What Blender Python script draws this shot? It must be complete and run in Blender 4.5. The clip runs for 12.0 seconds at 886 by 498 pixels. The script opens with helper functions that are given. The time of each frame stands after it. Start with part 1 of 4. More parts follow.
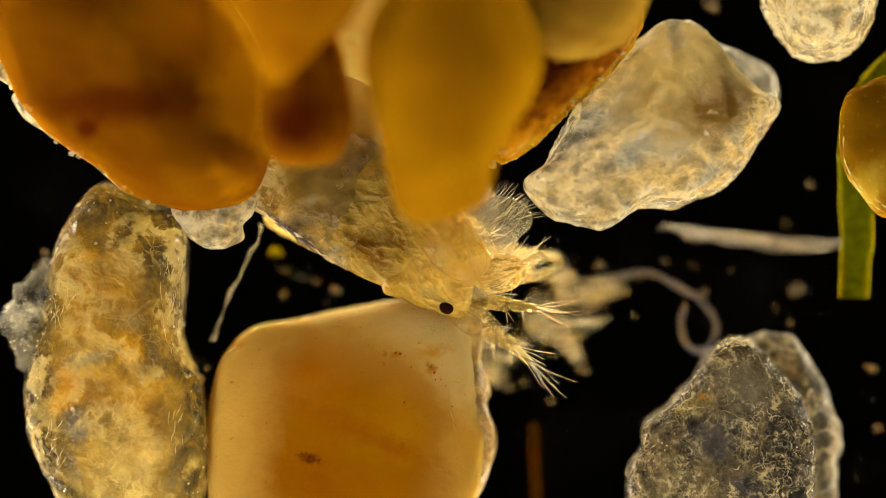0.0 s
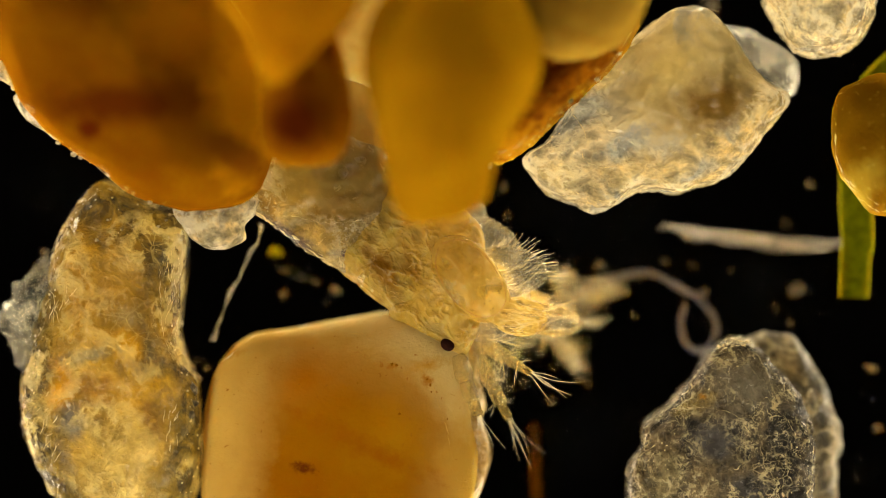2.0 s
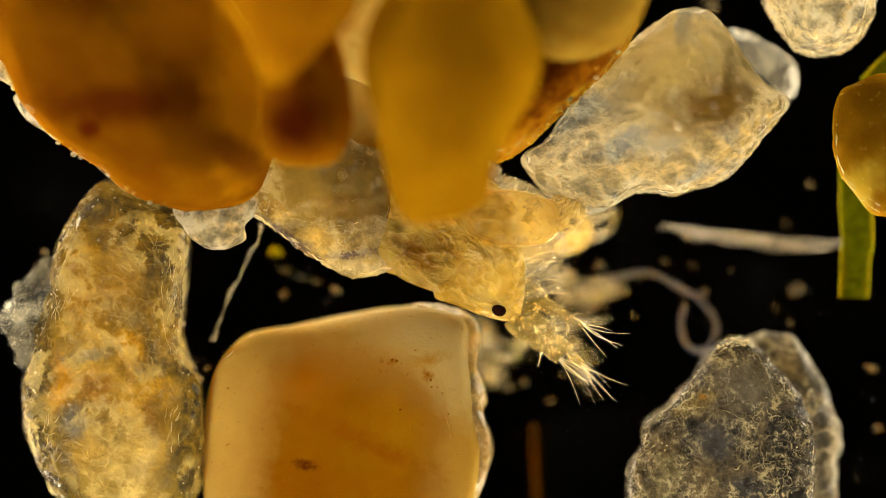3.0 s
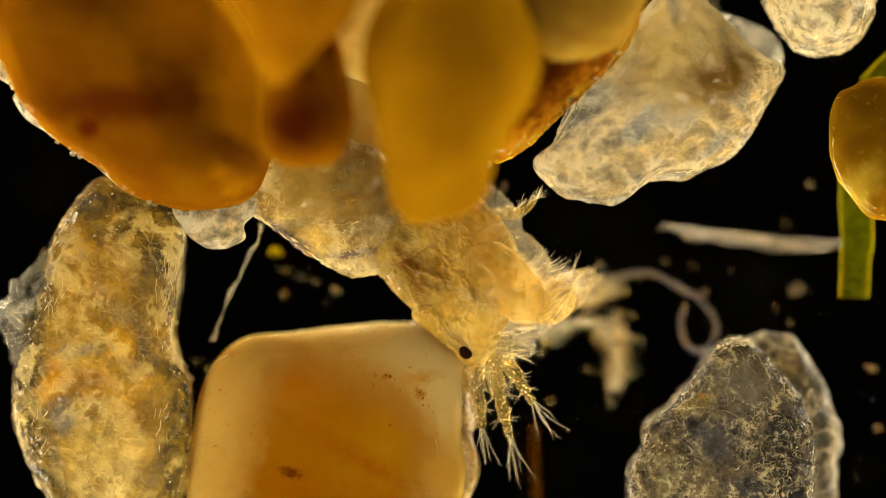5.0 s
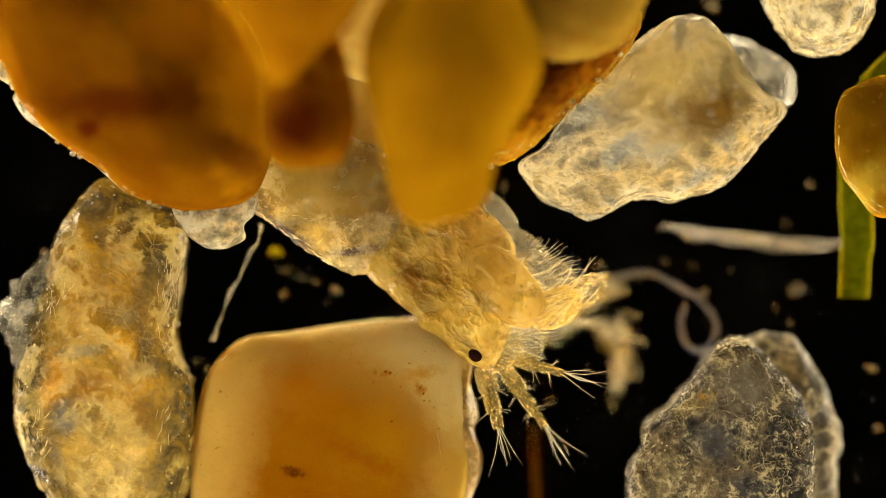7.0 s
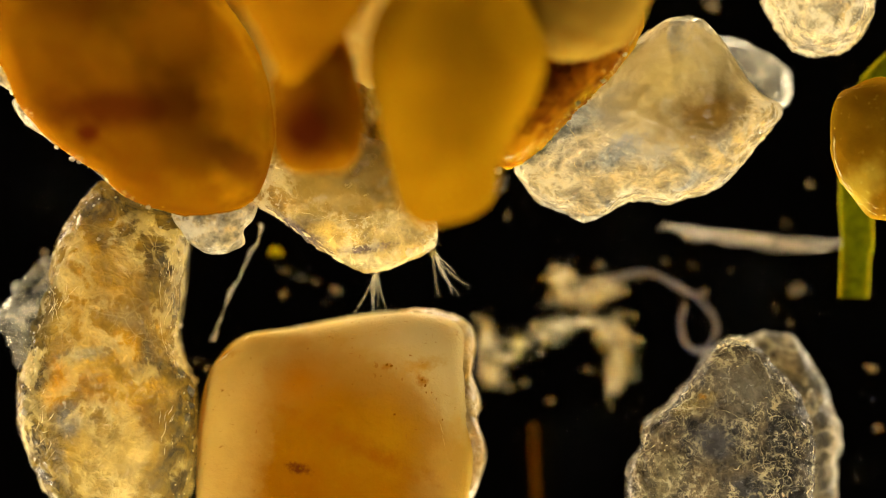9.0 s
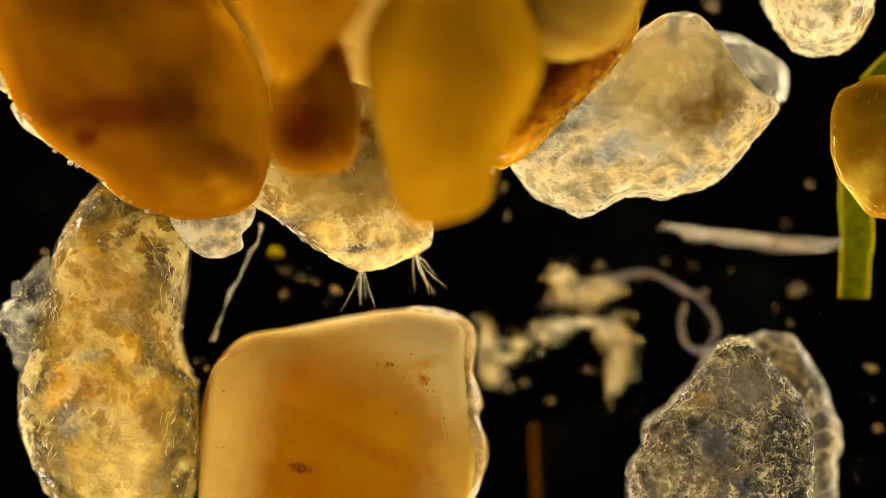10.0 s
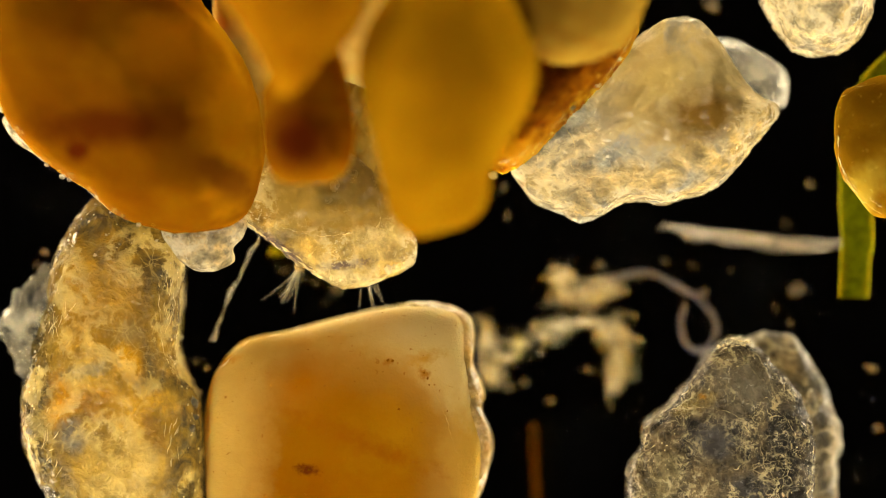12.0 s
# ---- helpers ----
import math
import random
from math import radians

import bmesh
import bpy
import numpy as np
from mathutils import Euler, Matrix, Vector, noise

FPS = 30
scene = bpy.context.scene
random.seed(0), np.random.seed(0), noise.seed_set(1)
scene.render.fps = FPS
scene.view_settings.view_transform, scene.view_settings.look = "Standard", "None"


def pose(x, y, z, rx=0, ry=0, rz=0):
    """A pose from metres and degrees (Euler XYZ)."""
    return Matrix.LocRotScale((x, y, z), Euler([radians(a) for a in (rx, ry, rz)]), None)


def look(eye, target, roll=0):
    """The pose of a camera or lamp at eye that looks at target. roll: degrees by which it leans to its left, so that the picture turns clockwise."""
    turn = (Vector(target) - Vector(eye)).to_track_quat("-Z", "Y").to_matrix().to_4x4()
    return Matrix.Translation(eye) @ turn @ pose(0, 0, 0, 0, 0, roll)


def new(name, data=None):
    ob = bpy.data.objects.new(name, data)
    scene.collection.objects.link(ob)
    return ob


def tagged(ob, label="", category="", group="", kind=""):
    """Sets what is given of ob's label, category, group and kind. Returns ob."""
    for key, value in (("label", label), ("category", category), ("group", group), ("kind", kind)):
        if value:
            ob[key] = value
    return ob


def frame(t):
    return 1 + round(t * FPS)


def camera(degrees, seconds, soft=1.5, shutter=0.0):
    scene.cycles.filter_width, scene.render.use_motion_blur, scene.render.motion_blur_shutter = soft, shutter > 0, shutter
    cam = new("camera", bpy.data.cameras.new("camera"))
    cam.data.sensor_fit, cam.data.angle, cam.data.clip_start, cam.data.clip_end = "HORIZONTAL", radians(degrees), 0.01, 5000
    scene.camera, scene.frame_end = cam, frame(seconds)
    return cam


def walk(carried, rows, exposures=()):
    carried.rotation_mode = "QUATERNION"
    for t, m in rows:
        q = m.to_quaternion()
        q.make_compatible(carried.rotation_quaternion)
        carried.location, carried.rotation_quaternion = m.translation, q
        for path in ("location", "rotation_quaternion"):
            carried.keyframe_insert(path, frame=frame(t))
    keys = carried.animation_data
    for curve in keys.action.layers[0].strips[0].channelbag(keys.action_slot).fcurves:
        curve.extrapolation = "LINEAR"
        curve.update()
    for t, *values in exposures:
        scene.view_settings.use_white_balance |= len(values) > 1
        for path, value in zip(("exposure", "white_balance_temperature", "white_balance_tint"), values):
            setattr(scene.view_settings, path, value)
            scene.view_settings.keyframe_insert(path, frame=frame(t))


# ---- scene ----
from mathutils.bvhtree import BVHTree

# A drop of sand under a dark-field microscope. Stage coordinates are in divisions of 2 micrometres:
# x to the right, y towards the observer, from the far left corner of the field.
D = 2e-6
cam = camera(2.9942, 12.0, soft=0.8, shutter=0.5)
EYE = look((0, 0, 0.0606), (0, 1e-7, 0))
walk(cam, [(0, EYE), (12, EYE)], [(0, -0.15), (5.5, -0.12), (7.2, -0.06), (9.0, 0.08), (12, 0.1)])
cam.data.dof.use_dof = True
cam.data.dof.focus_distance = 0.0606 - 0.00060
cam.data.dof.aperture_fstop = 165.0

# ---- light: dark-field condenser ring below the slide, weak ring light above ----
world = bpy.data.worlds.new("room")
scene.world = world
world.use_nodes = True
world.node_tree.nodes["Background"].inputs[0].default_value = (0.35, 0.25, 0.2, 1)
world.node_tree.nodes["Background"].inputs[1].default_value = 0.0005


def lamp(name, azimuth, radius, height, watts, size, colour):
    data = bpy.data.lights.new(name, "AREA")
    data.shape, data.size, data.energy, data.color = "DISK", size, watts, colour
    ob = new(name, data)
    a = radians(azimuth)
    ob.matrix_world = look((radius * math.cos(a), radius * math.sin(a), height), (0, 0, 0.0005))
    return ob


WARM = (1.0, 0.86, 0.58)
for azimuth, watts in ((-100, 0.010), (-40, 0.007), (20, 0.005), (80, 0.005), (140, 0.005), (200, 0.007)):
    lamp("condenser_lamp", azimuth, 0.020, -0.022, watts * 1.25, 0.012, WARM)
for azimuth, watts in ((-80, 0.016), (-20, 0.007), (40, 0.004), (100, 0.004), (160, 0.010), (220, 0.012)):
    lamp("ring_lamp", azimuth, 0.034, 0.018, watts * 0.82, 0.013, WARM)


# ---- materials ----
class Nodes:
    """Short hand for a node material."""

    def __init__(self, name):
        self.mat = bpy.data.materials.new(name)
        self.mat.use_nodes = True
        self.tree = self.mat.node_tree
        self.bsdf = self.tree.nodes["Principled BSDF"]
        self.out = self.tree.nodes["Material Output"]
        self.coord = self.add("ShaderNodeTexCoord").outputs["Object"]

    def add(self, kind, **values):
        node = self.tree.nodes.new(kind)
        for key, value in values.items():
            node.inputs[key].default_value = value
        return node

    def link(self, a, b):
        self.tree.links.new(a, b)

    def noise(self, size, detail=4.0, rough=0.6, warp=0.0, shift=(0, 0, 0)):
        """Noise whose features are about size metres."""
        m = self.add("ShaderNodeMapping")
        m.inputs["Location"].default_value = shift
        self.link(self.coord, m.inputs["Vector"])
        n = self.add("ShaderNodeTexNoise", Scale=1.0 / size, Detail=detail, Roughness=rough, Distortion=warp)
        self.link(m.outputs[0], n.inputs["Vector"])
        return n.outputs["Fac"]

    def ramp(self, fac, *stops):
        r = self.tree.nodes.new("ShaderNodeValToRGB")
        while len(r.color_ramp.elements) < len(stops):
            r.color_ramp.elements.new(0.5)
        for e, (p, c) in zip(r.color_ramp.elements, stops):
            e.position = p
            e.color = (c, c, c, 1) if isinstance(c, (int, float)) else (*c, 1)
        self.link(fac, r.inputs["Fac"])
        return r.outputs["Color"]

    def mix(self, fac, a, b, mode="MIX"):
        m = self.tree.nodes.new("ShaderNodeMix")
        m.data_type, m.blend_type = "RGBA", mode
        for socket, value in ((m.inputs[0], fac), (m.inputs[6], a), (m.inputs[7], b)):
            if isinstance(value, bpy.types.NodeSocket):
                self.link(value, socket)
            elif isinstance(value, (int, float)):
                socket.default_value = value
            else:
                socket.default_value = (*value, 1)
        return m.outputs[2]

    def maths(self, op, a, b):
        m = self.tree.nodes.new("ShaderNodeMath")
        m.operation = op
        for socket, value in zip(m.inputs, (a, b)):
            if isinstance(value, bpy.types.NodeSocket):
                self.link(value, socket)
            else:
                socket.default_value = value
        return m.outputs[0]

    def warped(self, size, amount, shift=(0, 0, 0), stretch=(1, 1, 1), turn=(0.3, 0.2, 0.7)):
        """The grain's own coordinates, shaken by noise and stretched."""
        n = self.add("ShaderNodeTexNoise", Scale=1.0 / size, Detail=2.0, Roughness=0.5)
        self.link(self.coord, n.inputs["Vector"])
        v = self.tree.nodes.new("ShaderNodeVectorMath")
        v.operation = "MULTIPLY_ADD"
        self.link(n.outputs["Color"], v.inputs[0])
        v.inputs[1].default_value = (amount * size,) * 3
        self.link(self.coord, v.inputs[2])
        m = self.add("ShaderNodeMapping")
        m.inputs["Location"].default_value = shift
        m.inputs["Rotation"].default_value = turn
        m.inputs["Scale"].default_value = stretch
        self.link(v.outputs[0], m.inputs["Vector"])
        return m.outputs[0]

    def cracks(self, size, width, shift=(0, 0, 0), patchy=0.5, stretch=(1, 1, 1), shake=0.6):
        """Straight-edged cracks between facets, in patches."""
        t = self.tree.nodes.new("ShaderNodeTexVoronoi")
        t.feature = "DISTANCE_TO_EDGE"
        t.inputs["Scale"].default_value = 1.0 / size
        self.link(self.warped(size * 0.7, shake, shift, stretch), t.inputs["Vector"])
        line = self.ramp(t.outputs["Distance"], (0.0, 1.0), (width, 0.0))
        mask = self.ramp(self.noise(size * 1.4, 3, 0.6, 0.3, (shift[1] + 3e-3, 0, 0)), (patchy - 0.06, 0.0), (patchy + 0.1, 1.0))
        return self.maths("MULTIPLY", line, mask)

    def crease(self, size, detail=5.0, warp=0.4, shift=(0, 0, 0), stretch=(1, 1, 1), rough=0.55, turn=(0.3, 0.2, 0.7)):
        """Sharp connected creases, about 0 in the hollows and 1 on the crests."""
        n = self.tree.nodes.new("ShaderNodeTexNoise")
        n.noise_type = "RIDGED_MULTIFRACTAL"
        for key, value in (("Scale", 1.0 / size), ("Detail", detail), ("Roughness", rough), ("Distortion", warp), ("Lacunarity", 2.1), ("Offset", 1.0), ("Gain", 1.6)):
            n.inputs[key].default_value = value
        self.link(self.warped(size * 1.5, 0.25, shift, stretch, turn), n.inputs["Vector"])
        return self.maths("MULTIPLY", n.outputs["Fac"], 0.5)

    def facets(self, size, shift=(0, 0, 0), shake=0.5):
        """Conchoidal dents and facets, as a height."""
        t = self.tree.nodes.new("ShaderNodeTexVoronoi")
        t.feature = "SMOOTH_F1"
        t.inputs["Scale"].default_value = 1.0 / size
        t.inputs["Smoothness"].default_value = 0.15
        self.link(self.warped(size * 0.8, shake, shift), t.inputs["Vector"])
        return t.outputs["Distance"]

    def stain(self, x, y, rx, ry, turn=0, ragged=0.3, z=0.0, rz=1e6, edge=(0.35, 1.0)):
        """A stain with its centre at x, y (divisions, in the grain's own space): 1 inside, 0 outside."""
        m = self.add("ShaderNodeMapping")
        m.vector_type = "TEXTURE"
        m.inputs["Location"].default_value = (x * D, -y * D, z * D)
        m.inputs["Rotation"].default_value = (0, 0, radians(turn))
        m.inputs["Scale"].default_value = (rx * D, ry * D, rz * D)
        self.link(self.coord, m.inputs["Vector"])
        v = self.tree.nodes.new("ShaderNodeVectorMath")
        v.operation = "LENGTH"
        self.link(m.outputs[0], v.inputs[0])
        n = self.noise(min(rx, ry) * D * 0.8, 5, 0.6)
        d = self.maths("ADD", v.outputs["Value"], self.maths("MULTIPLY", self.maths("SUBTRACT", n, 0.5), ragged * 2))
        return self.ramp(d, (edge[0], 1.0), (edge[1], 0.0))

    def finish(self, colour, rough=0.3, sss=1.0, radius=(1.0, 0.5, 0.2), scale=3e-4, bump=None, depth=4e-6, clear=None, ior=1.4, coat=0.0, trans=0.0, gloss=0.5, glow=0.0):
        b = self.bsdf
        b.inputs["Specular IOR Level"].default_value = gloss
        b.inputs["Transmission Weight"].default_value = trans
        if isinstance(colour, bpy.types.NodeSocket):
            self.link(colour, b.inputs["Base Color"])
        else:
            b.inputs["Base Color"].default_value = (*colour, 1)
        if isinstance(rough, bpy.types.NodeSocket):
            self.link(rough, b.inputs["Roughness"])
        else:
            b.inputs["Roughness"].default_value = rough
        b.inputs["IOR"].default_value = ior
        b.inputs["Subsurface Weight"].default_value = sss
        b.inputs["Subsurface Radius"].default_value = radius
        b.inputs["Subsurface Scale"].default_value = scale
        b.inputs["Coat Weight"].default_value = coat
        if bump is not None:
            n = self.add("ShaderNodeBump", Strength=1.0, Distance=depth)
            self.link(bump, n.inputs["Height"])
            self.link(n.outputs[0], b.inputs["Normal"])
        top = b.outputs[0]
        if glow:
            t = self.add("ShaderNodeBsdfTranslucent")
            if isinstance(colour, bpy.types.NodeSocket):
                self.link(colour, t.inputs["Color"])
            else:
                t.inputs["Color"].default_value = (*colour, 1)
            if bump is not None:
                self.link(n.outputs[0], t.inputs["Normal"])
            m = self.add("ShaderNodeMixShader")
            m.inputs[0].default_value = glow
            self.link(top, m.inputs[1])
            self.link(t.outputs[0], m.inputs[2])
            top = m.outputs[0]
            self.link(top, self.out.inputs["Surface"])
        if clear is not None:
            t = self.add("ShaderNodeBsdfTransparent")
            m = self.add("ShaderNodeMixShader")
            if isinstance(clear, bpy.types.NodeSocket):
                self.link(clear, m.inputs[0])
            else:
                m.inputs[0].default_value = clear
            self.link(top, m.inputs[1])
            self.link(t.outputs[0], m.inputs[2])
            self.link(m.outputs[0], self.out.inputs["Surface"])
        return self.mat


def quartz(name, pale, tint, dark, bright, veins=0.8, size=110e-6, depth=40e-6, trans=0.35, stains=(), glow=0.45, scale=8e-5, patches=(0.48, 0.62), core=None, mottle=0.45, calm=(), specks=1.0, gloss=0.8, still_lines=0.12, rough=(0.05, 0.22), relief=0.3, web=(1, 1, 1), contrast=1.3, milk=0.15, thin=0.64, net=0.0):
    """A clear or milky quartz grain: smooth facets, coloured films inside, bright cracks. core: a cloudy heart inside a clear rind;
    calm: where the skin is smooth and free of cracks."""
    k = Nodes(name)
    base = k.mix(k.ramp(k.noise(size * 2.4, 3, 0.55, 0.6), (0.38, 0.0), (0.62, 1.0)), pale, tint)
    base = k.mix(k.ramp(k.noise(size * 1.7, 3, 0.55, 0.9, (1e-3, 0, 0)), (patches[0], 0.0), (patches[1], 1.0)), base, dark)
    for mask, colour in stains:
        base = k.mix(k.stain(*mask), base, colour)
    fine = k.noise(size * 0.4, 5, 0.62, 0.6)
    still = None
    for mask in calm:
        m = k.stain(*mask)
        still = m if still is None else k.maths("MAXIMUM", still, m)
    if core is not None:
        heart = k.stain(*core)
        still = heart if still is None else k.maths("MAXIMUM", still, heart)
    lively = 1.0 if still is None else k.ramp(still, (0.0, 1.0), (1.0, still_lines))
    base = k.mix(k.maths("MULTIPLY", k.ramp(fine, (0.34, mottle), (0.56, 0.0)), lively), base, tuple(c * 0.35 for c in dark))
    fold = k.crease(size * 0.9, 7.0, 0.08, (0, 2e-3, 0), web, 0.62)
    # relief shade put into the colour: crease hollows darker, crests paler
    tone = k.maths("MULTIPLY", k.maths("SUBTRACT", fold, 0.5), contrast)
    base = k.mix(1.0, base, k.maths("MAXIMUM", k.maths("ADD", k.maths("MULTIPLY", tone, lively), 1.0), 0.12), "MULTIPLY")
    # masks for crests turned pale, painting highlights along them
    v1 = k.ramp(fold, (thin, 0.0), (thin + 0.18, 1.0))
    v2 = k.ramp(k.crease(size * 0.28, 4.0, 0.05, (5e-3, 0, 0), web), (0.78, 0.0), (0.93, 1.0))
    where = k.ramp(k.noise(size * 1.3, 3, 0.55, 0.5, (9e-3, 0, 0)), (0.42, 0.0), (0.6, 1.0))
    lines = k.maths("MAXIMUM", v1, k.maths("MULTIPLY", v2, specks))
    if net:
        c1 = k.cracks(size * 1.3, 0.016, (0, 5e-3, 0), 0.42, (1, 1.3, 1), 0.55)
        c2 = k.cracks(size * 0.5, 0.03, (7e-3, 0, 0), 0.5, (1, 1.2, 1), 0.6)
        lines = k.maths("MAXIMUM", lines, k.maths("MULTIPLY", k.maths("MAXIMUM", c1, c2), net))
    lines = k.maths("MULTIPLY", k.maths("MULTIPLY", lines, where), lively)
    if core is not None:
        rind = k.mix(k.ramp(k.noise(size * 0.5, 4, 0.6, 0.8, (0, 6e-3, 0)), (0.4, 0.0), (0.65, 1.0)), tuple(c * 0.55 for c in dark), tuple(c * 0.8 for c in pale))
        base = k.mix(heart, rind, base)
    base = k.mix(k.maths("MULTIPLY", lines, veins), base, bright)
    wr = k.noise(size * 1.5, 1.0, 0.5, 0.4)
    chips = k.mix(0.4, k.facets(size * 0.9, (0, 0, 7e-3)), k.facets(size * 0.35, (4e-3, 0, 0), 0.8))
    bump = k.mix(k.maths("MULTIPLY", lively, relief), k.mix(k.maths("MULTIPLY", lively, 0.4), wr, chips), fold)
    return k.finish(base, k.ramp(fine, (0.3, rough[0]), (0.7, rough[1])), milk, (1.0, 0.8, 0.6), scale, bump, depth, None, 1.5, 0.0, trans, gloss, glow)


def stained(name, light, deep, stains=(), size=250e-6, scale=1.3e-4, depth=4e-6, speck=None, glow=0.0):
    """A smooth translucent grain stained by iron."""
    k = Nodes(name)
    base = k.mix(k.ramp(k.noise(size, 4, 0.55, 0.4), (0.32, 0.0), (0.68, 1.0)), light, deep)
    for mask, colour in stains:
        base = k.mix(k.stain(*mask), base, colour)
    if speck is not None:
        base = k.mix(k.ramp(k.noise(22e-6, 3, 0.6, 0.5), (0.66, 0.0), (0.74, 1.0)), base, speck)
    fine = k.noise(18e-6, 5, 0.65)
    return k.finish(base, k.ramp(fine, (0.3, 0.4), (0.7, 0.6)), 0.7, (1.0, 0.75, 0.45), scale, fine, depth, None, 1.02, gloss=0.0, glow=glow)


# golden right side is lightened to offset shade from the grains above
M_ORANGE = stained("iron_stained_quartz", (0.175, 0.066, 0.001), (0.12, 0.036, 0.0008),
                   [((0, 65, 210, 48, 0, 0.4), (0.075, 0.015, 0.001)), ((120, 62, 60, 36, -20, 0.5), (0.11, 0.030, 0.001)), ((205, 40, 80, 200, 0, 0.5), (0.44, 0.19, 0.003)), ((90, -60, 120, 90, 0, 0.6), (0.30, 0.115, 0.002)),
                    ((190, 150, 120, 40, -30, 0.4), (0.13, 0.042, 0.002)), ((-62, 108, 30, 28, 0, 0.3), (0.07, 0.010, 0.001))])
M_UMBER = stained("umber_stained_quartz", (0.29, 0.12, 0.002), (0.20, 0.07, 0.001), size=140e-6)
M_BROWN = stained("limonite_crust", (0.25, 0.10, 0.0015), (0.19, 0.065, 0.001), [((-15, 10, 80, 95, 0, 0.2, 0, 1e6, (0.1, 1.1)), (0.12, 0.03, 0.001)), ((-20, 38, 80, 72, 0, 0.2, 0, 1e6, (0.3, 1.1)), (0.062, 0.009, 0.001))], size=120e-6)
M_OCHRE = stained("ochre_stained_quartz", (0.27, 0.125, 0.002), (0.20, 0.085, 0.0012), size=180e-6)
M_RUST = stained("rusty_quartz", (0.33, 0.12, 0.003), (0.10, 0.022, 0.002), [((-20, -20, 90, 60, 30, 0.8), (0.10, 0.022, 0.001)), ((60, -60, 60, 30, 40, 0.9), (0.16, 0.045, 0.002)), ((-75, 110, 60, 34, 25, 0.8), (0.42, 0.18, 0.004))], size=60e-6, depth=14e-6, speck=(0.8, 0.45, 0.08))
# pale rim; its left and top stains are lightened to offset shade there
M_CREAM = stained("milky_quartz_with_orange_core", (0.57, 0.425, 0.13), (0.51, 0.36, 0.085),
                  [((0, 70, 258, 290, 0, 0.2, 0, 1e6, (0.40, 1.02)), (0.31, 0.135, 0.002)), ((30, 80, 215, 250, 0, 0.3, 0, 1e6, (0.3, 1.0)), (0.295, 0.126, 0.001)), ((95, 20, 110, 90, 20, 0.7, 0, 1e6, (0.0, 1.0)), (0.37, 0.185, 0.004)), ((-60, 110, 120, 60, -10, 0.8, 0, 1e6, (0.0, 1.0)), (0.265, 0.098, 0.001)), ((-60, -85, 80, 85, 10, 0.5, 0, 1e6, (0.0, 1.0)), (0.36, 0.145, 0.003)),
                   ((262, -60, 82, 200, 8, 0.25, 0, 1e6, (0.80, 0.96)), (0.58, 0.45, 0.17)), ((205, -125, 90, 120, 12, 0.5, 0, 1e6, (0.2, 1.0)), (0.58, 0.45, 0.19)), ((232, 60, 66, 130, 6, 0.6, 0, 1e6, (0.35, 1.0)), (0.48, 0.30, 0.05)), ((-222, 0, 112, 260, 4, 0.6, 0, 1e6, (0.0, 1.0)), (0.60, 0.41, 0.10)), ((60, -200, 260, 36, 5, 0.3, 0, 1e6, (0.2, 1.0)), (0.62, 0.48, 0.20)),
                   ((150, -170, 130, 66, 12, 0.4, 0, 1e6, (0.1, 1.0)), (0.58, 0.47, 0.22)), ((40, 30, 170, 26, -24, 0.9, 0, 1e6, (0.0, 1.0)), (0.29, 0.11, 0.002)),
                   ((-62, 72, 26, 12, -15, 0.9), (0.13, 0.03, 0.004)), ((150, -115, 50, 16, 15, 0.9, 0, 1e6, (0.0, 1.0)), (0.46, 0.27, 0.04)), ((-200, -128, 40, 10, 10, 0.9, 0, 1e6, (0.0, 1.0)), (0.46, 0.23, 0.02)),
                   ((153, -88, 12, 18, 30, 0.9), (0.36, 0.17, 0.02)), ((90, -112, 12, 7, 20, 0.9), (0.36, 0.17, 0.02))], speck=(0.30, 0.13, 0.012), scale=9e-5, glow=0.35)
M_FOOT = quartz("amber_flecked_quartz", (0.38, 0.265, 0.045), (0.37, 0.22, 0.008), (0.11, 0.085, 0.04), (1.0, 0.86, 0.42), 0.8, 190e-6, 90e-6, 0.35,
                [((0, -110, 110, 110, 0, 0.6), (0.34, 0.215, 0.028)), ((30, 190, 100, 120, 0, 0.6), (0.44, 0.33, 0.10)), ((-30, 52, 60, 40, 10, 0.7), (0.30, 0.16, 0.015)), ((-50, -100, 50, 70, 20, 0.8), (0.34, 0.20, 0.016)),
                 ((-100, 48, 44, 66, 0, 0.7), (0.50, 0.25, 0.004)), ((34, -20, 36, 44, 20, 0.6), (0.52, 0.30, 0.008)), ((60, 60, 60, 34, 30, 0.8), (0.45, 0.28, 0.02)), ((30, -75, 26, 24, 0, 0.5), (0.44, 0.33, 0.12)),
                 ((-66, 112, 34, 40, 0, 0.5), (0.14, 0.135, 0.14)), ((-40, -5, 70, 16, 12, 0.6), (0.20, 0.17, 0.09)), ((-95, 180, 40, 60, 20, 0.6), (0.16, 0.15, 0.15)), ((60, 190, 22, 110, -14, 0.6), (0.62, 0.48, 0.19)),
                 ((80, 110, 26, 50, 30, 0.8), (0.26, 0.15, 0.02))],
                core=(0, 30, 124, 320, 6, 0.35, 0, 1e6, (0.76, 0.96)), mottle=0.6, still_lines=0.6, gloss=0.9, rough=(0.05, 0.2), relief=0.4, net=0.4, specks=0.35, contrast=1.6)
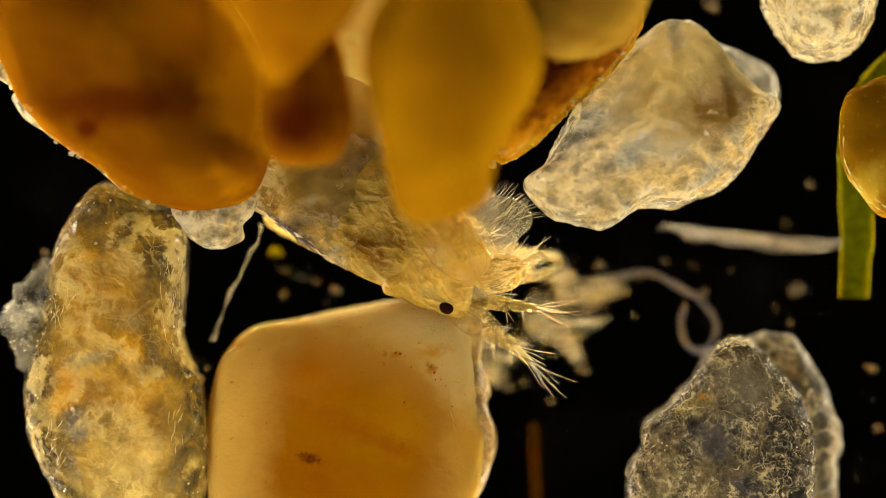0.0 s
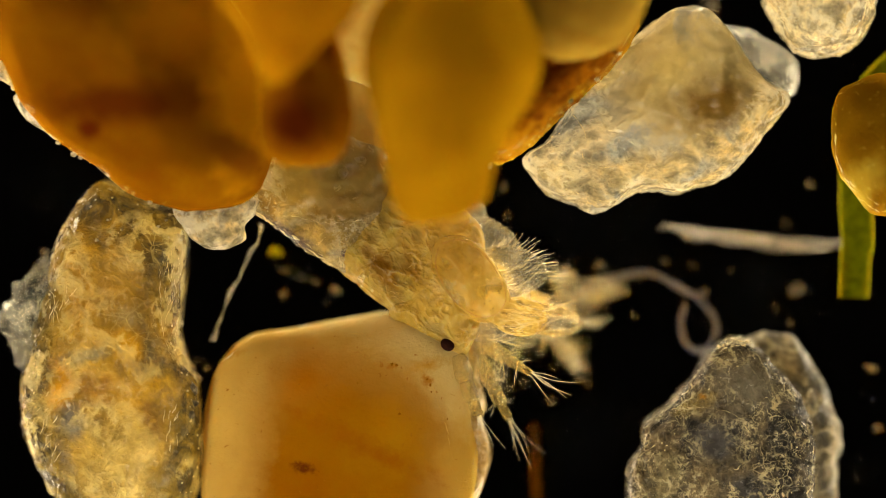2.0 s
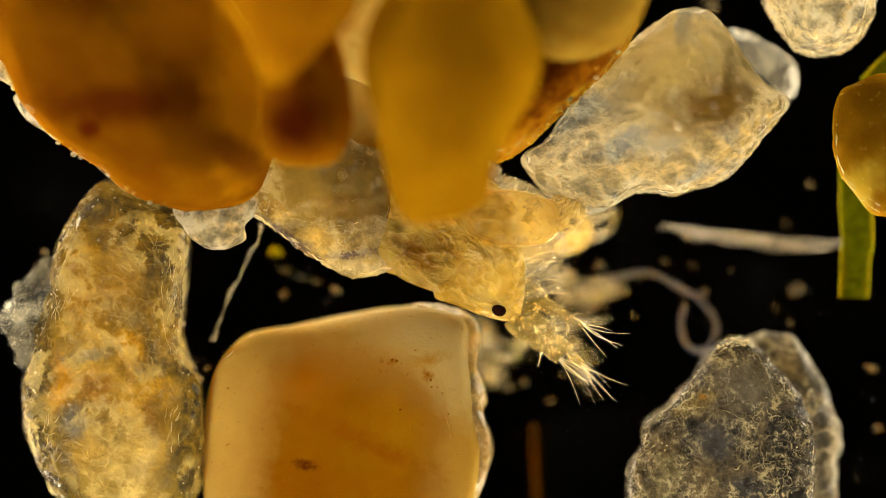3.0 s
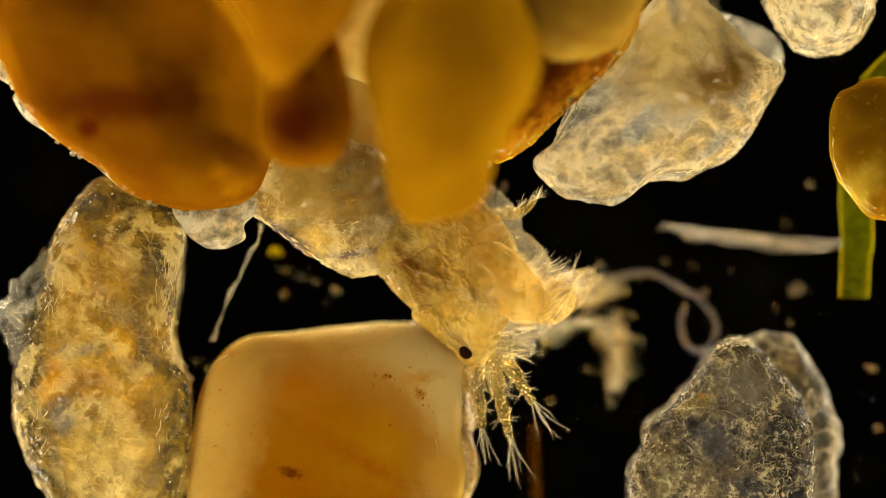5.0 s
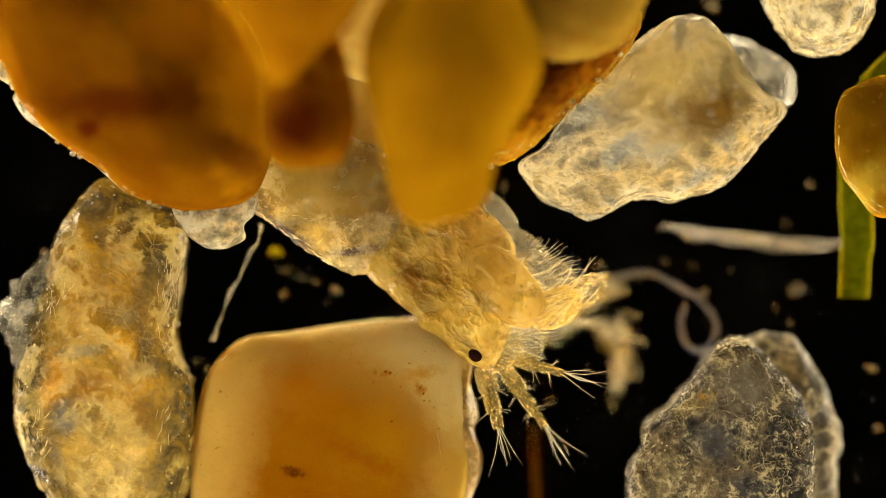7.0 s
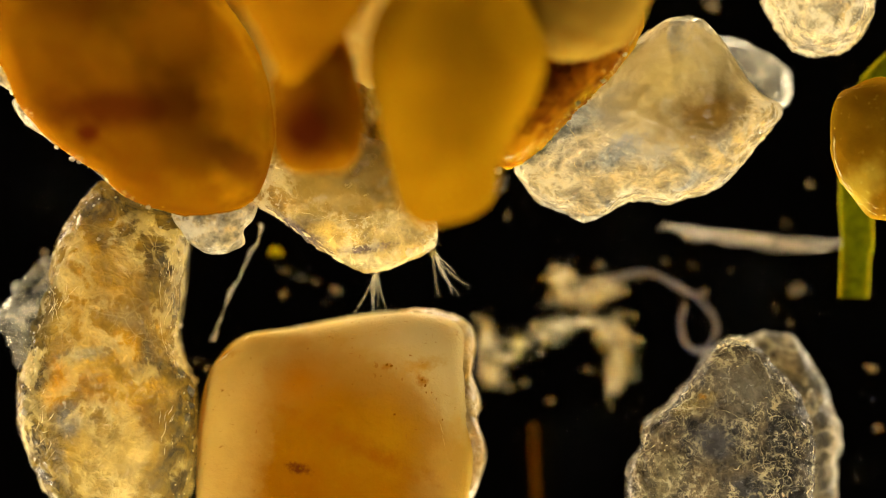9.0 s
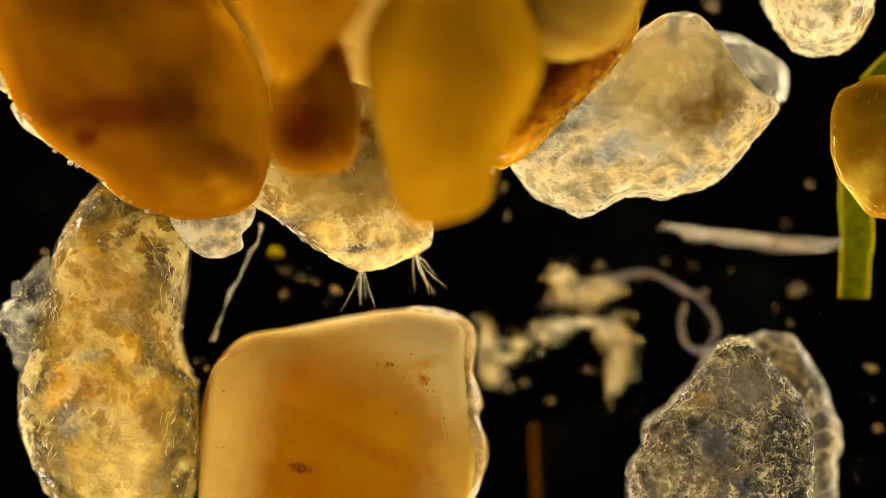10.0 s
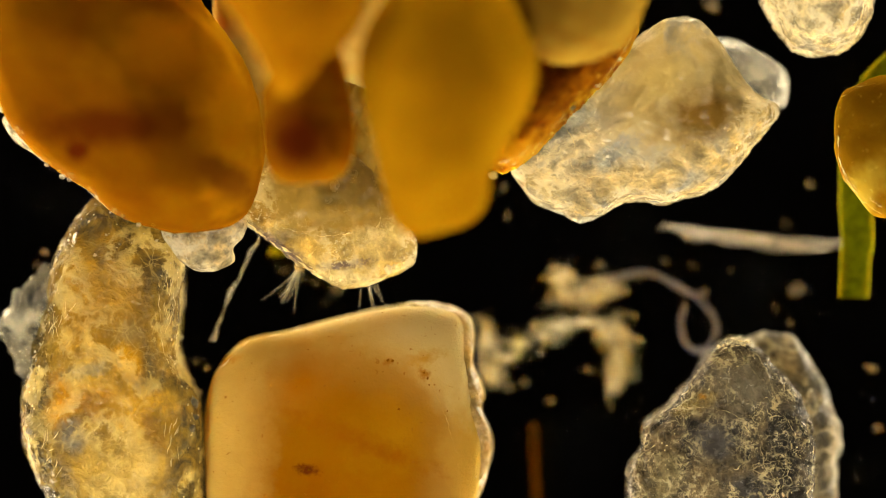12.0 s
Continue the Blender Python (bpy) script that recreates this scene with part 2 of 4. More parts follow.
M_WHITE = quartz("frosted_quartz", (0.66, 0.57, 0.36), (0.60, 0.47, 0.22), (0.34, 0.34, 0.32), (1.0, 0.92, 0.68), 0.9, 110e-6, 120e-6, 0.25,
                 [((60, -60, 210, 130, 35, 0.5), (0.36, 0.29, 0.14)), ((20, -70, 70, 40, 40, 0.6), (0.48, 0.39, 0.17)), ((100, -8, 95, 55, 15, 0.5), (0.17, 0.10, 0.018)), ((-150, 10, 80, 50, 40, 0.7), (0.34, 0.36, 0.38)),
                  ((-10, 70, 70, 30, 20, 0.8), (0.44, 0.46, 0.46)), ((180, 30, 30, 110, -40, 0.5), (0.66, 0.50, 0.20)), ((-110, 80, 150, 75, 20, 0.6), (0.58, 0.51, 0.36)), ((-40, 110, 120, 40, 10, 0.9), (0.52, 0.42, 0.22)), ((-190, 110, 60, 30, -20, 0.8), (0.66, 0.54, 0.28)), ((-60, 60, 60, 26, 30, 1.0), (0.30, 0.33, 0.36))],
                 mottle=0.5, gloss=0.9, rough=(0.05, 0.2), still_lines=0.04, relief=0.45, net=0.5, specks=0.8, contrast=1.6, web=(0.8, 1.2, 1), calm=[(70, -75, 225, 135, 35, 0.25, 0, 1e6, (0.75, 1.0))])
M_CLOUD = quartz("cloudy_quartz", (0.80, 0.71, 0.48), (0.74, 0.58, 0.28), (0.46, 0.41, 0.30), (1.0, 0.96, 0.80), 0.8, 90e-6, 70e-6, 0.2, mottle=0.7, relief=0.4, rough=(0.08, 0.3))
# the pale stain on the far edge paints a white highlight
M_GREY = quartz("smoky_quartz", (0.13, 0.105, 0.075), (0.20, 0.15, 0.08), (0.02, 0.018, 0.018), (1.0, 0.86, 0.52), 1.0, 70e-6, 60e-6, 0.35, glow=0.2, specks=0.8, mottle=0.6, gloss=0.6, rough=(0.10, 0.3), still_lines=0.3, relief=0.45, thin=0.86, contrast=1.7, net=1.0,
                stains=[((20, -110, 90, 70, 0, 0.5), (0.17, 0.145, 0.10)), ((-45, -10, 70, 55, 0, 0.5), (0.075, 0.068, 0.07)), ((85, 0, 42, 120, 10, 0.7), (0.02, 0.019, 0.022)), ((20, 75, 60, 40, 0, 0.7), (0.045, 0.043, 0.048)),
                        ((30, -188, 60, 14, 0, 0.6), (0.75, 0.66, 0.44)), ((-75, -75, 50, 22, 20, 0.7), (0.26, 0.19, 0.06)), ((-130, 60, 40, 70, -20, 0.7), (0.24, 0.20, 0.11)), ((-62, -88, 10, 7, 0, 0.7), (0.5, 0.24, 0.02))],
                calm=[(20, -120, 75, 60, 0, 0.3), (-45, -10, 60, 48, 0, 0.3)])
M_HAZE = quartz("hazy_quartz", (0.22, 0.16, 0.07), (0.32, 0.24, 0.10), (0.07, 0.055, 0.03), (0.95, 0.82, 0.5), 0.6, 90e-6, 60e-6, 0.4, glow=0.3, specks=0.4, patches=(0.42, 0.58), rough=(0.25, 0.5))
M_CLEAR = quartz("clear_quartz", (0.60, 0.54, 0.40), (0.55, 0.45, 0.26), (0.20, 0.19, 0.17), (1.0, 0.95, 0.8), 0.6, 80e-6, 100e-6, 0.7, glow=0.25)
# olive top stain paints haze from the blurred grain above
M_LENS = quartz("lens_quartz", (0.54, 0.45, 0.21), (0.56, 0.42, 0.14), (0.34, 0.27, 0.15), (1.0, 0.94, 0.70), 0.7, 120e-6, 90e-6, 0.5, patches=(0.50, 0.64), mottle=0.35, glow=0.4, gloss=0.6, rough=(0.12, 0.3), relief=0.25,
                stains=[((0, -60, 170, 90, 0, 0.35, 0, 1e6, (0.7, 1.02)), (0.36, 0.26, 0.07)), ((-95, 30, 80, 15, -34, 0.9), (0.11, 0.085, 0.10)), ((20, 62, 60, 10, 8, 0.9), (0.16, 0.12, 0.13)), ((-30, 32, 70, 18, -14, 0.9), (0.62, 0.46, 0.14)),
                        # pale stains on the lower edge paint its bright rim light
                        ((-128, -20, 40, 22, -30, 0.8), (0.42, 0.27, 0.06)), ((60, 10, 40, 22, 0, 0.9), (0.60, 0.50, 0.24)), ((20, 88, 110, 16, -3, 0.7), (0.92, 0.80, 0.46)),
                        ((100, 70, 46, 20, 28, 0.7), (0.90, 0.70, 0.28)), ((-75, 66, 80, 12, -38, 0.7), (0.90, 0.80, 0.50))],
                calm=[(10, -60, 160, 80, 0, 0.3, 0, 1e6, (0.7, 1.0))])
M_CRYSTAL = quartz("colourless_crystal", (0.22, 0.21, 0.19), (0.30, 0.27, 0.20), (0.07, 0.075, 0.085), (1.0, 0.95, 0.8), 0.5, 120e-6, 60e-6, 0.85, glow=0.1, gloss=0.7, rough=(0.04, 0.14), mottle=0.2)
M_RIND = quartz("clear_rind", (0.52, 0.41, 0.17), (0.50, 0.35, 0.10), (0.34, 0.28, 0.15), (0.95, 0.86, 0.58), 0.35, 150e-6, 40e-6, 0.45, glow=0.45, mottle=0.12, gloss=0.6, rough=(0.10, 0.24), relief=0.1, specks=0.4)
M_HONEY = stained("honey_quartz", (0.60, 0.42, 0.11), (0.48, 0.29, 0.05), size=120e-6)
M_TOPAZ = stained("topaz_quartz", (0.30, 0.18, 0.02), (0.20, 0.10, 0.008), size=120e-6)
M_YELLOW = stained("yellow_stained_quartz", (0.19, 0.095, 0.003), (0.13, 0.06, 0.0015), depth=9e-6, speck=(0.55, 0.42, 0.10), stains=[((-70, 80, 40, 90, -30, 0.5), (0.34, 0.23, 0.02))])


def simple(name, colour, other, size, scale=6e-5, clear=None, rough=0.3, depth=2e-6, fine=8e-6, trans=0.0, sss=0.7, glow=0.0, gloss=0.5):
    k = Nodes(name)
    base = k.mix(k.ramp(k.noise(size, 5, 0.6, 0.5), (0.35, 0.0), (0.65, 1.0)), colour, other)
    relief = k.noise(fine, 1.5, 0.5, 0.6)
    return k.finish(base, rough, sss, (1.0, 0.75, 0.45), scale, relief, depth, clear, 1.35 if gloss else 1.02, 0.0, trans, gloss, glow)


M_ALGA = simple("green_alga", (0.15, 0.165, 0.003), (0.07, 0.085, 0.002), 30e-6, glow=0.3, gloss=0.0)
M_FIBRE = simple("pale_fibre", (0.24, 0.24, 0.32), (0.12, 0.12, 0.16), 30e-6, clear=0.72, gloss=0.0)
M_THREAD = simple("glassy_thread", (0.60, 0.52, 0.42), (0.18, 0.16, 0.15), 22e-6, clear=0.45, rough=0.12, depth=8e-6, fine=12e-6, trans=0.5, sss=0.2, glow=0.2)
M_DETRITUS = simple("detritus", (0.27, 0.21, 0.11), (0.32, 0.18, 0.012), 70e-6, clear=0.68, gloss=0.0, depth=6e-6, fine=20e-6)
M_SPECK = simple("pale_speck", (0.30, 0.27, 0.24), (0.30, 0.22, 0.10), 60e-6, clear=0.8, gloss=0.0)
M_ROD = simple("brown_rod", (0.075, 0.026, 0.001), (0.028, 0.010, 0.001), 40e-6, clear=0.4, gloss=0.0)


def cuticle(name, pale, deep, size, wrinkle, depth, clear, trans, stains=(), glow=0.35, crest=0.5, stretch=(0.85, 1.3, 1), rough=0.16, turn=(0.3, 0.2, 0.7)):
    """Clear wrinkled cuticle over amber flesh, the light and shade of its folds put into the colour."""
    k = Nodes(name)
    base = k.mix(k.ramp(k.noise(size, 5, 0.6, 0.6), (0.35, 0.0), (0.65, 1.0)), pale, deep)
    for mask, tone in stains:
        base = k.mix(k.stain(*mask), base, tone)
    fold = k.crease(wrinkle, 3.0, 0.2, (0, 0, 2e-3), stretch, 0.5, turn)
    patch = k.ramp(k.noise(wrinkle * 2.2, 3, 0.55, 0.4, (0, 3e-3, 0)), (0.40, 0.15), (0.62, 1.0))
    # shade of the folds in the colour: hollows darker, crests paler
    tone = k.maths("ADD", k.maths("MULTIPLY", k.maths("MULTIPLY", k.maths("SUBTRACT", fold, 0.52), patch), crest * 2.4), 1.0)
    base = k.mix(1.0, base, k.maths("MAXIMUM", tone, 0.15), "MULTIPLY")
    # pale crest colour paints the light caught by the folds
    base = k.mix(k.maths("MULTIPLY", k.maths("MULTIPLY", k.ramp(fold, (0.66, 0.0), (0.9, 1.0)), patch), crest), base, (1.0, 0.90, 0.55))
    return k.finish(base, rough, 0.25, (1.0, 0.7, 0.35), 4e-5, k.maths("MULTIPLY", fold, patch), depth, clear, 1.4, 0.0, trans, 0.6, glow)


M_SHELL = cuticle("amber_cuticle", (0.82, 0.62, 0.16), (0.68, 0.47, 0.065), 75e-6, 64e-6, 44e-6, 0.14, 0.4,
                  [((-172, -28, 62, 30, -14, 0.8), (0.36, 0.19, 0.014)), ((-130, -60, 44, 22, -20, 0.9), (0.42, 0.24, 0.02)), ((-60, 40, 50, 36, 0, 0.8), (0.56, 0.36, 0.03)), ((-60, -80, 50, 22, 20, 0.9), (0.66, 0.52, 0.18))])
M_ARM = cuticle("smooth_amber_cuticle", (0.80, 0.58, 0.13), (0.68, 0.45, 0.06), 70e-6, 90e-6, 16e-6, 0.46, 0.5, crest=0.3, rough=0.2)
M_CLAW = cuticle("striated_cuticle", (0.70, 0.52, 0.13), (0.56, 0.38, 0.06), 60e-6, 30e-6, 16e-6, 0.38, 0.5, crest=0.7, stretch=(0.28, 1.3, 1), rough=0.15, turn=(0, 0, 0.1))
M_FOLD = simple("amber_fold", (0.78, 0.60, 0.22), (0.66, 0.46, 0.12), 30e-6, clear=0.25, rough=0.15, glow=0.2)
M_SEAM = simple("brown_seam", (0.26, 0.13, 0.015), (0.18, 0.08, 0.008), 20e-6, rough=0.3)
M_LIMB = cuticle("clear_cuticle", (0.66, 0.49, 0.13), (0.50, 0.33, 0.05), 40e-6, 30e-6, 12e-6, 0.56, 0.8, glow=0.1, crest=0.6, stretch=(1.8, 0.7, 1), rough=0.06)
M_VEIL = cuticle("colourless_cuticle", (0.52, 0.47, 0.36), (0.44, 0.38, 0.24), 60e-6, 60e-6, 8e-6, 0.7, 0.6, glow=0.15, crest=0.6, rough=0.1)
M_SETA = simple("seta", (0.80, 0.66, 0.34), (0.62, 0.46, 0.18), 40e-6, clear=0.45, glow=0.2)
# pale colour that stands in for glints on edges, crumbs and folds
M_GLINT = simple("painted_glint", (1.0, 0.90, 0.58), (0.85, 0.68, 0.34), 40e-6, rough=0.15, glow=0.3, sss=0.3)
M_EYE = simple("black_eye", (0.012, 0.004, 0.003), (0.02, 0.006, 0.004), 10e-6, 1e-5, rough=0.6, gloss=0.0)

_g = Nodes("slide_glass")
_g.bsdf.inputs["Transmission Weight"].default_value = 1.0
_g.bsdf.inputs["Roughness"].default_value = 0.0
_g.bsdf.inputs["IOR"].default_value = 1.05
M_GLASS = _g.mat
_b = Nodes("black_stage")
_b.finish(_b.mix(_b.noise(4e-3), (0.0012, 0.001, 0.001), (0.002, 0.0018, 0.0018)), 0.9, 0.0, ior=1.02)
M_BLACK = _b.mat


# ---- shapes ----
def fx(x):
    return (x - 784) * D


def fy(y):
    return (441 - y) * D


def smooth_loop(points, per=6):
    """A closed rounded outline through the corners."""
    n, out = len(points), []
    for i in range(n):
        p0, p1, p2, p3 = (Vector(points[(i + k) % n]) for k in (-1, 0, 1, 2))
        for s in range(per):
            t = s / per
            out.append(0.5 * ((2 * p1) + (p2 - p0) * t + (2 * p0 - 5 * p1 + 4 * p2 - p3) * t * t + (3 * p1 - p0 - 3 * p2 + p3) * t ** 3))
    return out


def pebble(corners, centre, half, dome=1.0, rough=3.0, size=60.0, seed=0, level=5, cut=0, crackle=0.0, grain_size=16.0, inner=1.0):
    """A grain whose widest section has these corners (divisions, y towards the observer) round centre; half its thickness;
    dome below 1 makes flat faces, above 1 a lens. rough: relief in divisions; inner: how much of the crackle reaches the middle; cut: facets struck off its top."""
    loop = smooth_loop([(x - centre[0], centre[1] - y) for x, y in corners])
    angles = np.array([math.atan2(p.y, p.x) for p in loop])
    radii = np.array([p.length for p in loop])
    order = np.argsort(angles)
    angles, radii = angles[order], radii[order]
    angles = np.concatenate((angles - 2 * math.pi, angles, angles + 2 * math.pi))
    radii = np.concatenate((radii, radii, radii))
    rnd = random.Random(seed)
    planes = []
    for _ in range(cut):
        a, lean = rnd.uniform(0, 2 * math.pi), rnd.uniform(0.15, 0.6)
        planes.append((Vector((math.cos(a) * lean, math.sin(a) * lean, 1)).normalized(), half * rnd.uniform(0.72, 0.92)))
    bm = bmesh.new()
    bmesh.ops.create_icosphere(bm, subdivisions=level, radius=1.0)
    off = Vector((seed * 7.3, seed * 3.1, seed * 5.7))
    for v in bm.verts:
        n = v.co.normalized()
        flat = math.hypot(n.x, n.y)
        r = np.interp(math.atan2(n.y, n.x), angles, radii)
        s = flat
        z = math.copysign(half * max(0.0, 1 - s * s) ** (dome * 0.5), n.z)
        p = Vector((n.x / max(flat, 1e-9) * r * s, n.y / max(flat, 1e-9) * r * s, z))
        for normal, d in planes:
            q = Vector((p.x * half / max(r, 1e-9), p.y * half / max(r, 1e-9), p.z)).dot(normal) - d
            if q > 0 and p.z > 0:
                p.z -= q * 0.8
        q = p / size + off
        w = noise.fractal(q, 0.9, 2.1, 5) * rough
        if crackle:
            q = p / grain_size + off
            w += (noise.ridged_multi_fractal(q + noise.noise_vector(q * 0.5) * 0.8, 0.8, 2.2, 4, 1.0, 2.0) - 1.0) * crackle * (inner + (1 - inner) * s ** 4)
        p += n * w
        v.co = p * D
    for f in bm.faces:
        f.smooth = True
    return bm


def spline(points, per=8):
    pts = [Vector(p) for p in points]
    if len(pts) < 3 or per < 2:
        return pts
    out = []
    for i in range(len(pts) - 1):
        p0, p1, p2, p3 = pts[max(i - 1, 0)], pts[i], pts[i + 1], pts[min(i + 2, len(pts) - 1)]
        for s in range(per):
            t = s / per
            out.append(0.5 * ((2 * p1) + (p2 - p0) * t + (2 * p0 - 5 * p1 + 4 * p2 - p3) * t * t + (3 * p1 - p0 - 3 * p2 + p3) * t ** 3))
    return out + [pts[-1]]


def tube(bm, points, radii, sides=10, flat=1.0, per=6, rough=0.0, seed=0):
    """A tapering tube along points (divisions, z up), with its radius at each; flat squeezes it in z."""
    path = spline(points, per)
    n = len(path)
    rr = np.interp(np.linspace(0, len(radii) - 1, n), range(len(radii)), radii)
    rings = []
    for i, p in enumerate(path):
        d = (path[min(i + 1, n - 1)] - path[max(i - 1, 0)]).normalized()
        side = d.cross(Vector((0, 0, 1)))
        side = side.normalized() if side.length > 1e-6 else Vector((1, 0, 0))
        up = side.cross(d)
        ring = []
        for k in range(sides):
            a = 2 * math.pi * k / sides
            q = p + side * (math.cos(a) * rr[i]) + up * (math.sin(a) * rr[i] * flat)
            if rough:
                q += noise.noise_vector(q / (rough * 4) + Vector((seed, seed, 0))) * rough
            ring.append(bm.verts.new(q * D))
        rings.append(ring)
    for a, b in zip(rings, rings[1:]):
        for k in range(sides):
            f = bm.faces.new((a[k], a[(k + 1) % sides], b[(k + 1) % sides], b[k]))
            f.smooth = True
    for ring, at in ((rings[0], path[0]), (rings[-1], path[-1])):
        c = bm.verts.new(at * D)
        for k in range(sides):
            bm.faces.new((ring[k], ring[(k + 1) % sides], c)).smooth = True
    return bm


def part(name, bm, material, parent=None, label=""):
    """Links a bmesh as one mesh object, under its thing if one is given."""
    bmesh.ops.recalc_face_normals(bm, faces=bm.faces)
    mesh = bpy.data.meshes.new(name)
    bm.to_mesh(mesh)
    bm.free()
    mesh.materials.append(material)
    ob = new(name, mesh)
    ob.parent = parent
    if label:
        tagged(ob, label)
    return ob


HOMES = {}
OUTLINES = {}
SKINS = {}


def plate_on(corners, centre, origin, half, height, **shape):
    """A piece grown on a grain, in the grain's own space."""
    bm = pebble(corners, centre, half, **shape)
    bmesh.ops.translate(bm, vec=((centre[0] - origin[0]) * D, (origin[1] - centre[1]) * D, height * D), verts=bm.verts)
    return bm


def grain(name, corners, centre, height, half, material, label, category="sand grain", group="", **shape):
    """A sand grain that lies with its centre at that height (divisions above the slide)."""
    ob = part(name, pebble(corners, centre, half, **shape), material)
    ob.location = (fx(centre[0]), fy(centre[1]), height * D)
    HOMES[ob.name] = (centre[0], centre[1], height)
    OUTLINES[ob.name] = (corners, centre)
    return tagged(ob, label, category, group)


# ---- the slide and the stage ----
bm = bmesh.new()
bmesh.ops.create_cube(bm, size=1.0)
bmesh.ops.scale(bm, vec=(0.076, 0.026, 0.001), verts=bm.verts)
bmesh.ops.translate(bm, vec=(0, 0, -0.0005), verts=bm.verts)
bmesh.ops.bevel(bm, geom=bm.edges[:], offset=0.00015, segments=2, affect="EDGES")
slide = tagged(part("floor", bm, M_GLASS), "clear glass microscope slide under the sand", "slide", kind="structure")
slide.visible_shadow = False
bm = bmesh.new()
bmesh.ops.create_cube(bm, size=1.0)
bmesh.ops.scale(bm, vec=(0.3, 0.3, 0.004), verts=bm.verts)
bmesh.ops.translate(bm, vec=(0, 0, -0.062), verts=bm.verts)
tagged(part("backdrop", bm, M_BLACK), "matt black field far below the slide", "backdrop", kind="structure")

# ---- the grains ----
CASE = "sand grains of the tube"
orange = grain("orange_sand_grain", [(0, 110), (30, 170), (75, 225), (135, 274), (175, 300), (205, 330), (250, 356), (310, 371), (380, 372), (435, 352),
                                     (470, 300), (480, 220), (478, 150), (455, 90), (400, 0), (330, -90), (200, -150), (60, -130), (-30, -40), (-25, 50)],
               (220, 120), 335, 328, M_ORANGE, "large rounded orange iron-stained quartz grain with dark bands", group=CASE, dome=1.0, rough=10, size=150, seed=3, cut=3)
umber = grain("umber_sand_grain", [(370, -80), (500, -140), (640, -80), (640, 10), (600, 65), (560, 100), (520, 140), (480, 145), (450, 80), (400, 0)],
              (520, 0), 780, 190, M_UMBER, "rounded amber-brown quartz grain between two others", group=CASE, rough=8, size=90, seed=5)
brown = grain("brown_sand_grain", [(466, 140), (496, 70), (556, 40), (600, 76), (616, 150), (622, 225), (600, 282), (545, 298), (492, 288), (466, 235)],
              (545, 185), 600, 80, M_BROWN, "dark brown limonite-crusted grain in the tube", group=CASE, rough=9, size=60, seed=6)
ochre = grain("ochre_sand_grain", [(800 + (x - 800) * 0.975, 150 + (y - 150) * 0.975) for x, y in [(650, 60), (690, -20), (760, -80), (880, -70), (940, 30), (960, 100), (945, 170), (905, 240), (878, 290), (864, 350),
                                   (830, 382), (780, 397), (735, 405), (700, 375), (682, 300), (660, 200), (645, 120)]],
              (800, 150), 690, 290, M_OCHRE, "smooth ochre-yellow quartz grain on top of the tube", group=CASE, rough=6, size=110, seed=7, level=6)
topaz = grain("topaz_sand_grain", [(880, -60), (1000, -120), (1150, -60), (1140, 20), (1110, 70), (1060, 98), (1000, 108), (955, 92), (925, 40)],
              (1040, 0), 560, 140, M_TOPAZ, "pale amber translucent quartz grain", group=CASE, rough=8, size=80, seed=8)
rust = grain("rusty_sand_grain", [(900, 60), (1000, 60), (1120, 20), (1136, 45), (1085, 125), (1030, 172), (990, 212), (950, 252), (905, 284), (872, 280), (860, 230), (880, 140)],
             (990, 140), 330, 130, M_RUST, "rust-orange quartz grain with a rough skin", group=CASE, rough=8, size=50, seed=9, level=7, crackle=5.0, grain_size=20)
honey = grain("honey_sand_grain", [(380, -60), (470, -120), (640, -110), (720, 60), (720, 260), (690, 350), (600, 340), (500, 310), (430, 220), (395, 100)],
              (560, 110), 175, 60, M_HONEY, "honey-yellow quartz grain deep in the tube", group=CASE, rough=7, size=60, seed=22)
lens = grain("lens_shaped_grain", [(440, 352), (432, 300), (480, 250), (560, 232), (640, 235), (700, 268), (745, 340), (772, 400), (760, 440), (705, 465), (640, 477), (590, 455), (530, 412), (490, 382)],
             (620, 375), 258, 42, M_LENS, "clear lens-shaped quartz grain at the tube's mouth", group=CASE, dome=1.1, rough=5, size=45, seed=10, level=6, crackle=2.0, grain_size=24)
chip = grain("clear_quartz_chip", [(540, 90), (590, 30), (650, -20), (710, -30), (710, 60), (680, 150), (610, 130)],
             (635, 50), 300, 60, M_HONEY, "clear quartz chip seen between stained grains", group=CASE, rough=6, size=35, seed=11)
bead = grain("pale_quartz_chip", [(305, 360), (380, 330), (450, 350), (446, 378), (428, 398), (432, 425), (395, 441), (352, 434), (324, 405)],
             (378, 388), 300, 50, M_CLOUD, "pale milky quartz chip under the orange grain", group=CASE, rough=5, size=40, seed=12)
sliver = grain("quartz_sliver", [(20, 170), (60, 165), (110, 225), (95, 245), (70, 228), (40, 208)], (65, 205), 260, 40, M_CLOUD,
               "thin white quartz sliver stuck to the orange grain", group=CASE, rough=3, size=30, seed=13)
glint = grain("quartz_crumb", [(-20, 105), (10, 108), (26, 125), (20, 152), (-5, 140), (-25, 130)], (0, 128), 300, 25, M_CLOUD,
              "bright white quartz crumb on the orange grain", group=CASE, rough=3, size=20, seed=14, level=4)
foot = grain("amber_quartz_grain", [(135, 365), (170, 330), (215, 335), (262, 365), (314, 375), (326, 430), (322, 520), (320, 600), (337, 650), (356, 690), (363, 760), (360, 830),
                                    (345, 900), (290, 960), (180, 960), (112, 890), (75, 830), (52, 770), (45, 700), (60, 610), (82, 540), (95, 450)],
             (200, 640), 172, 166, M_FOOT, "long clear quartz grain with amber flecks and wrinkles", dome=0.5, rough=9, size=55, seed=15, level=7, crackle=4.0, grain_size=34, inner=0.2)
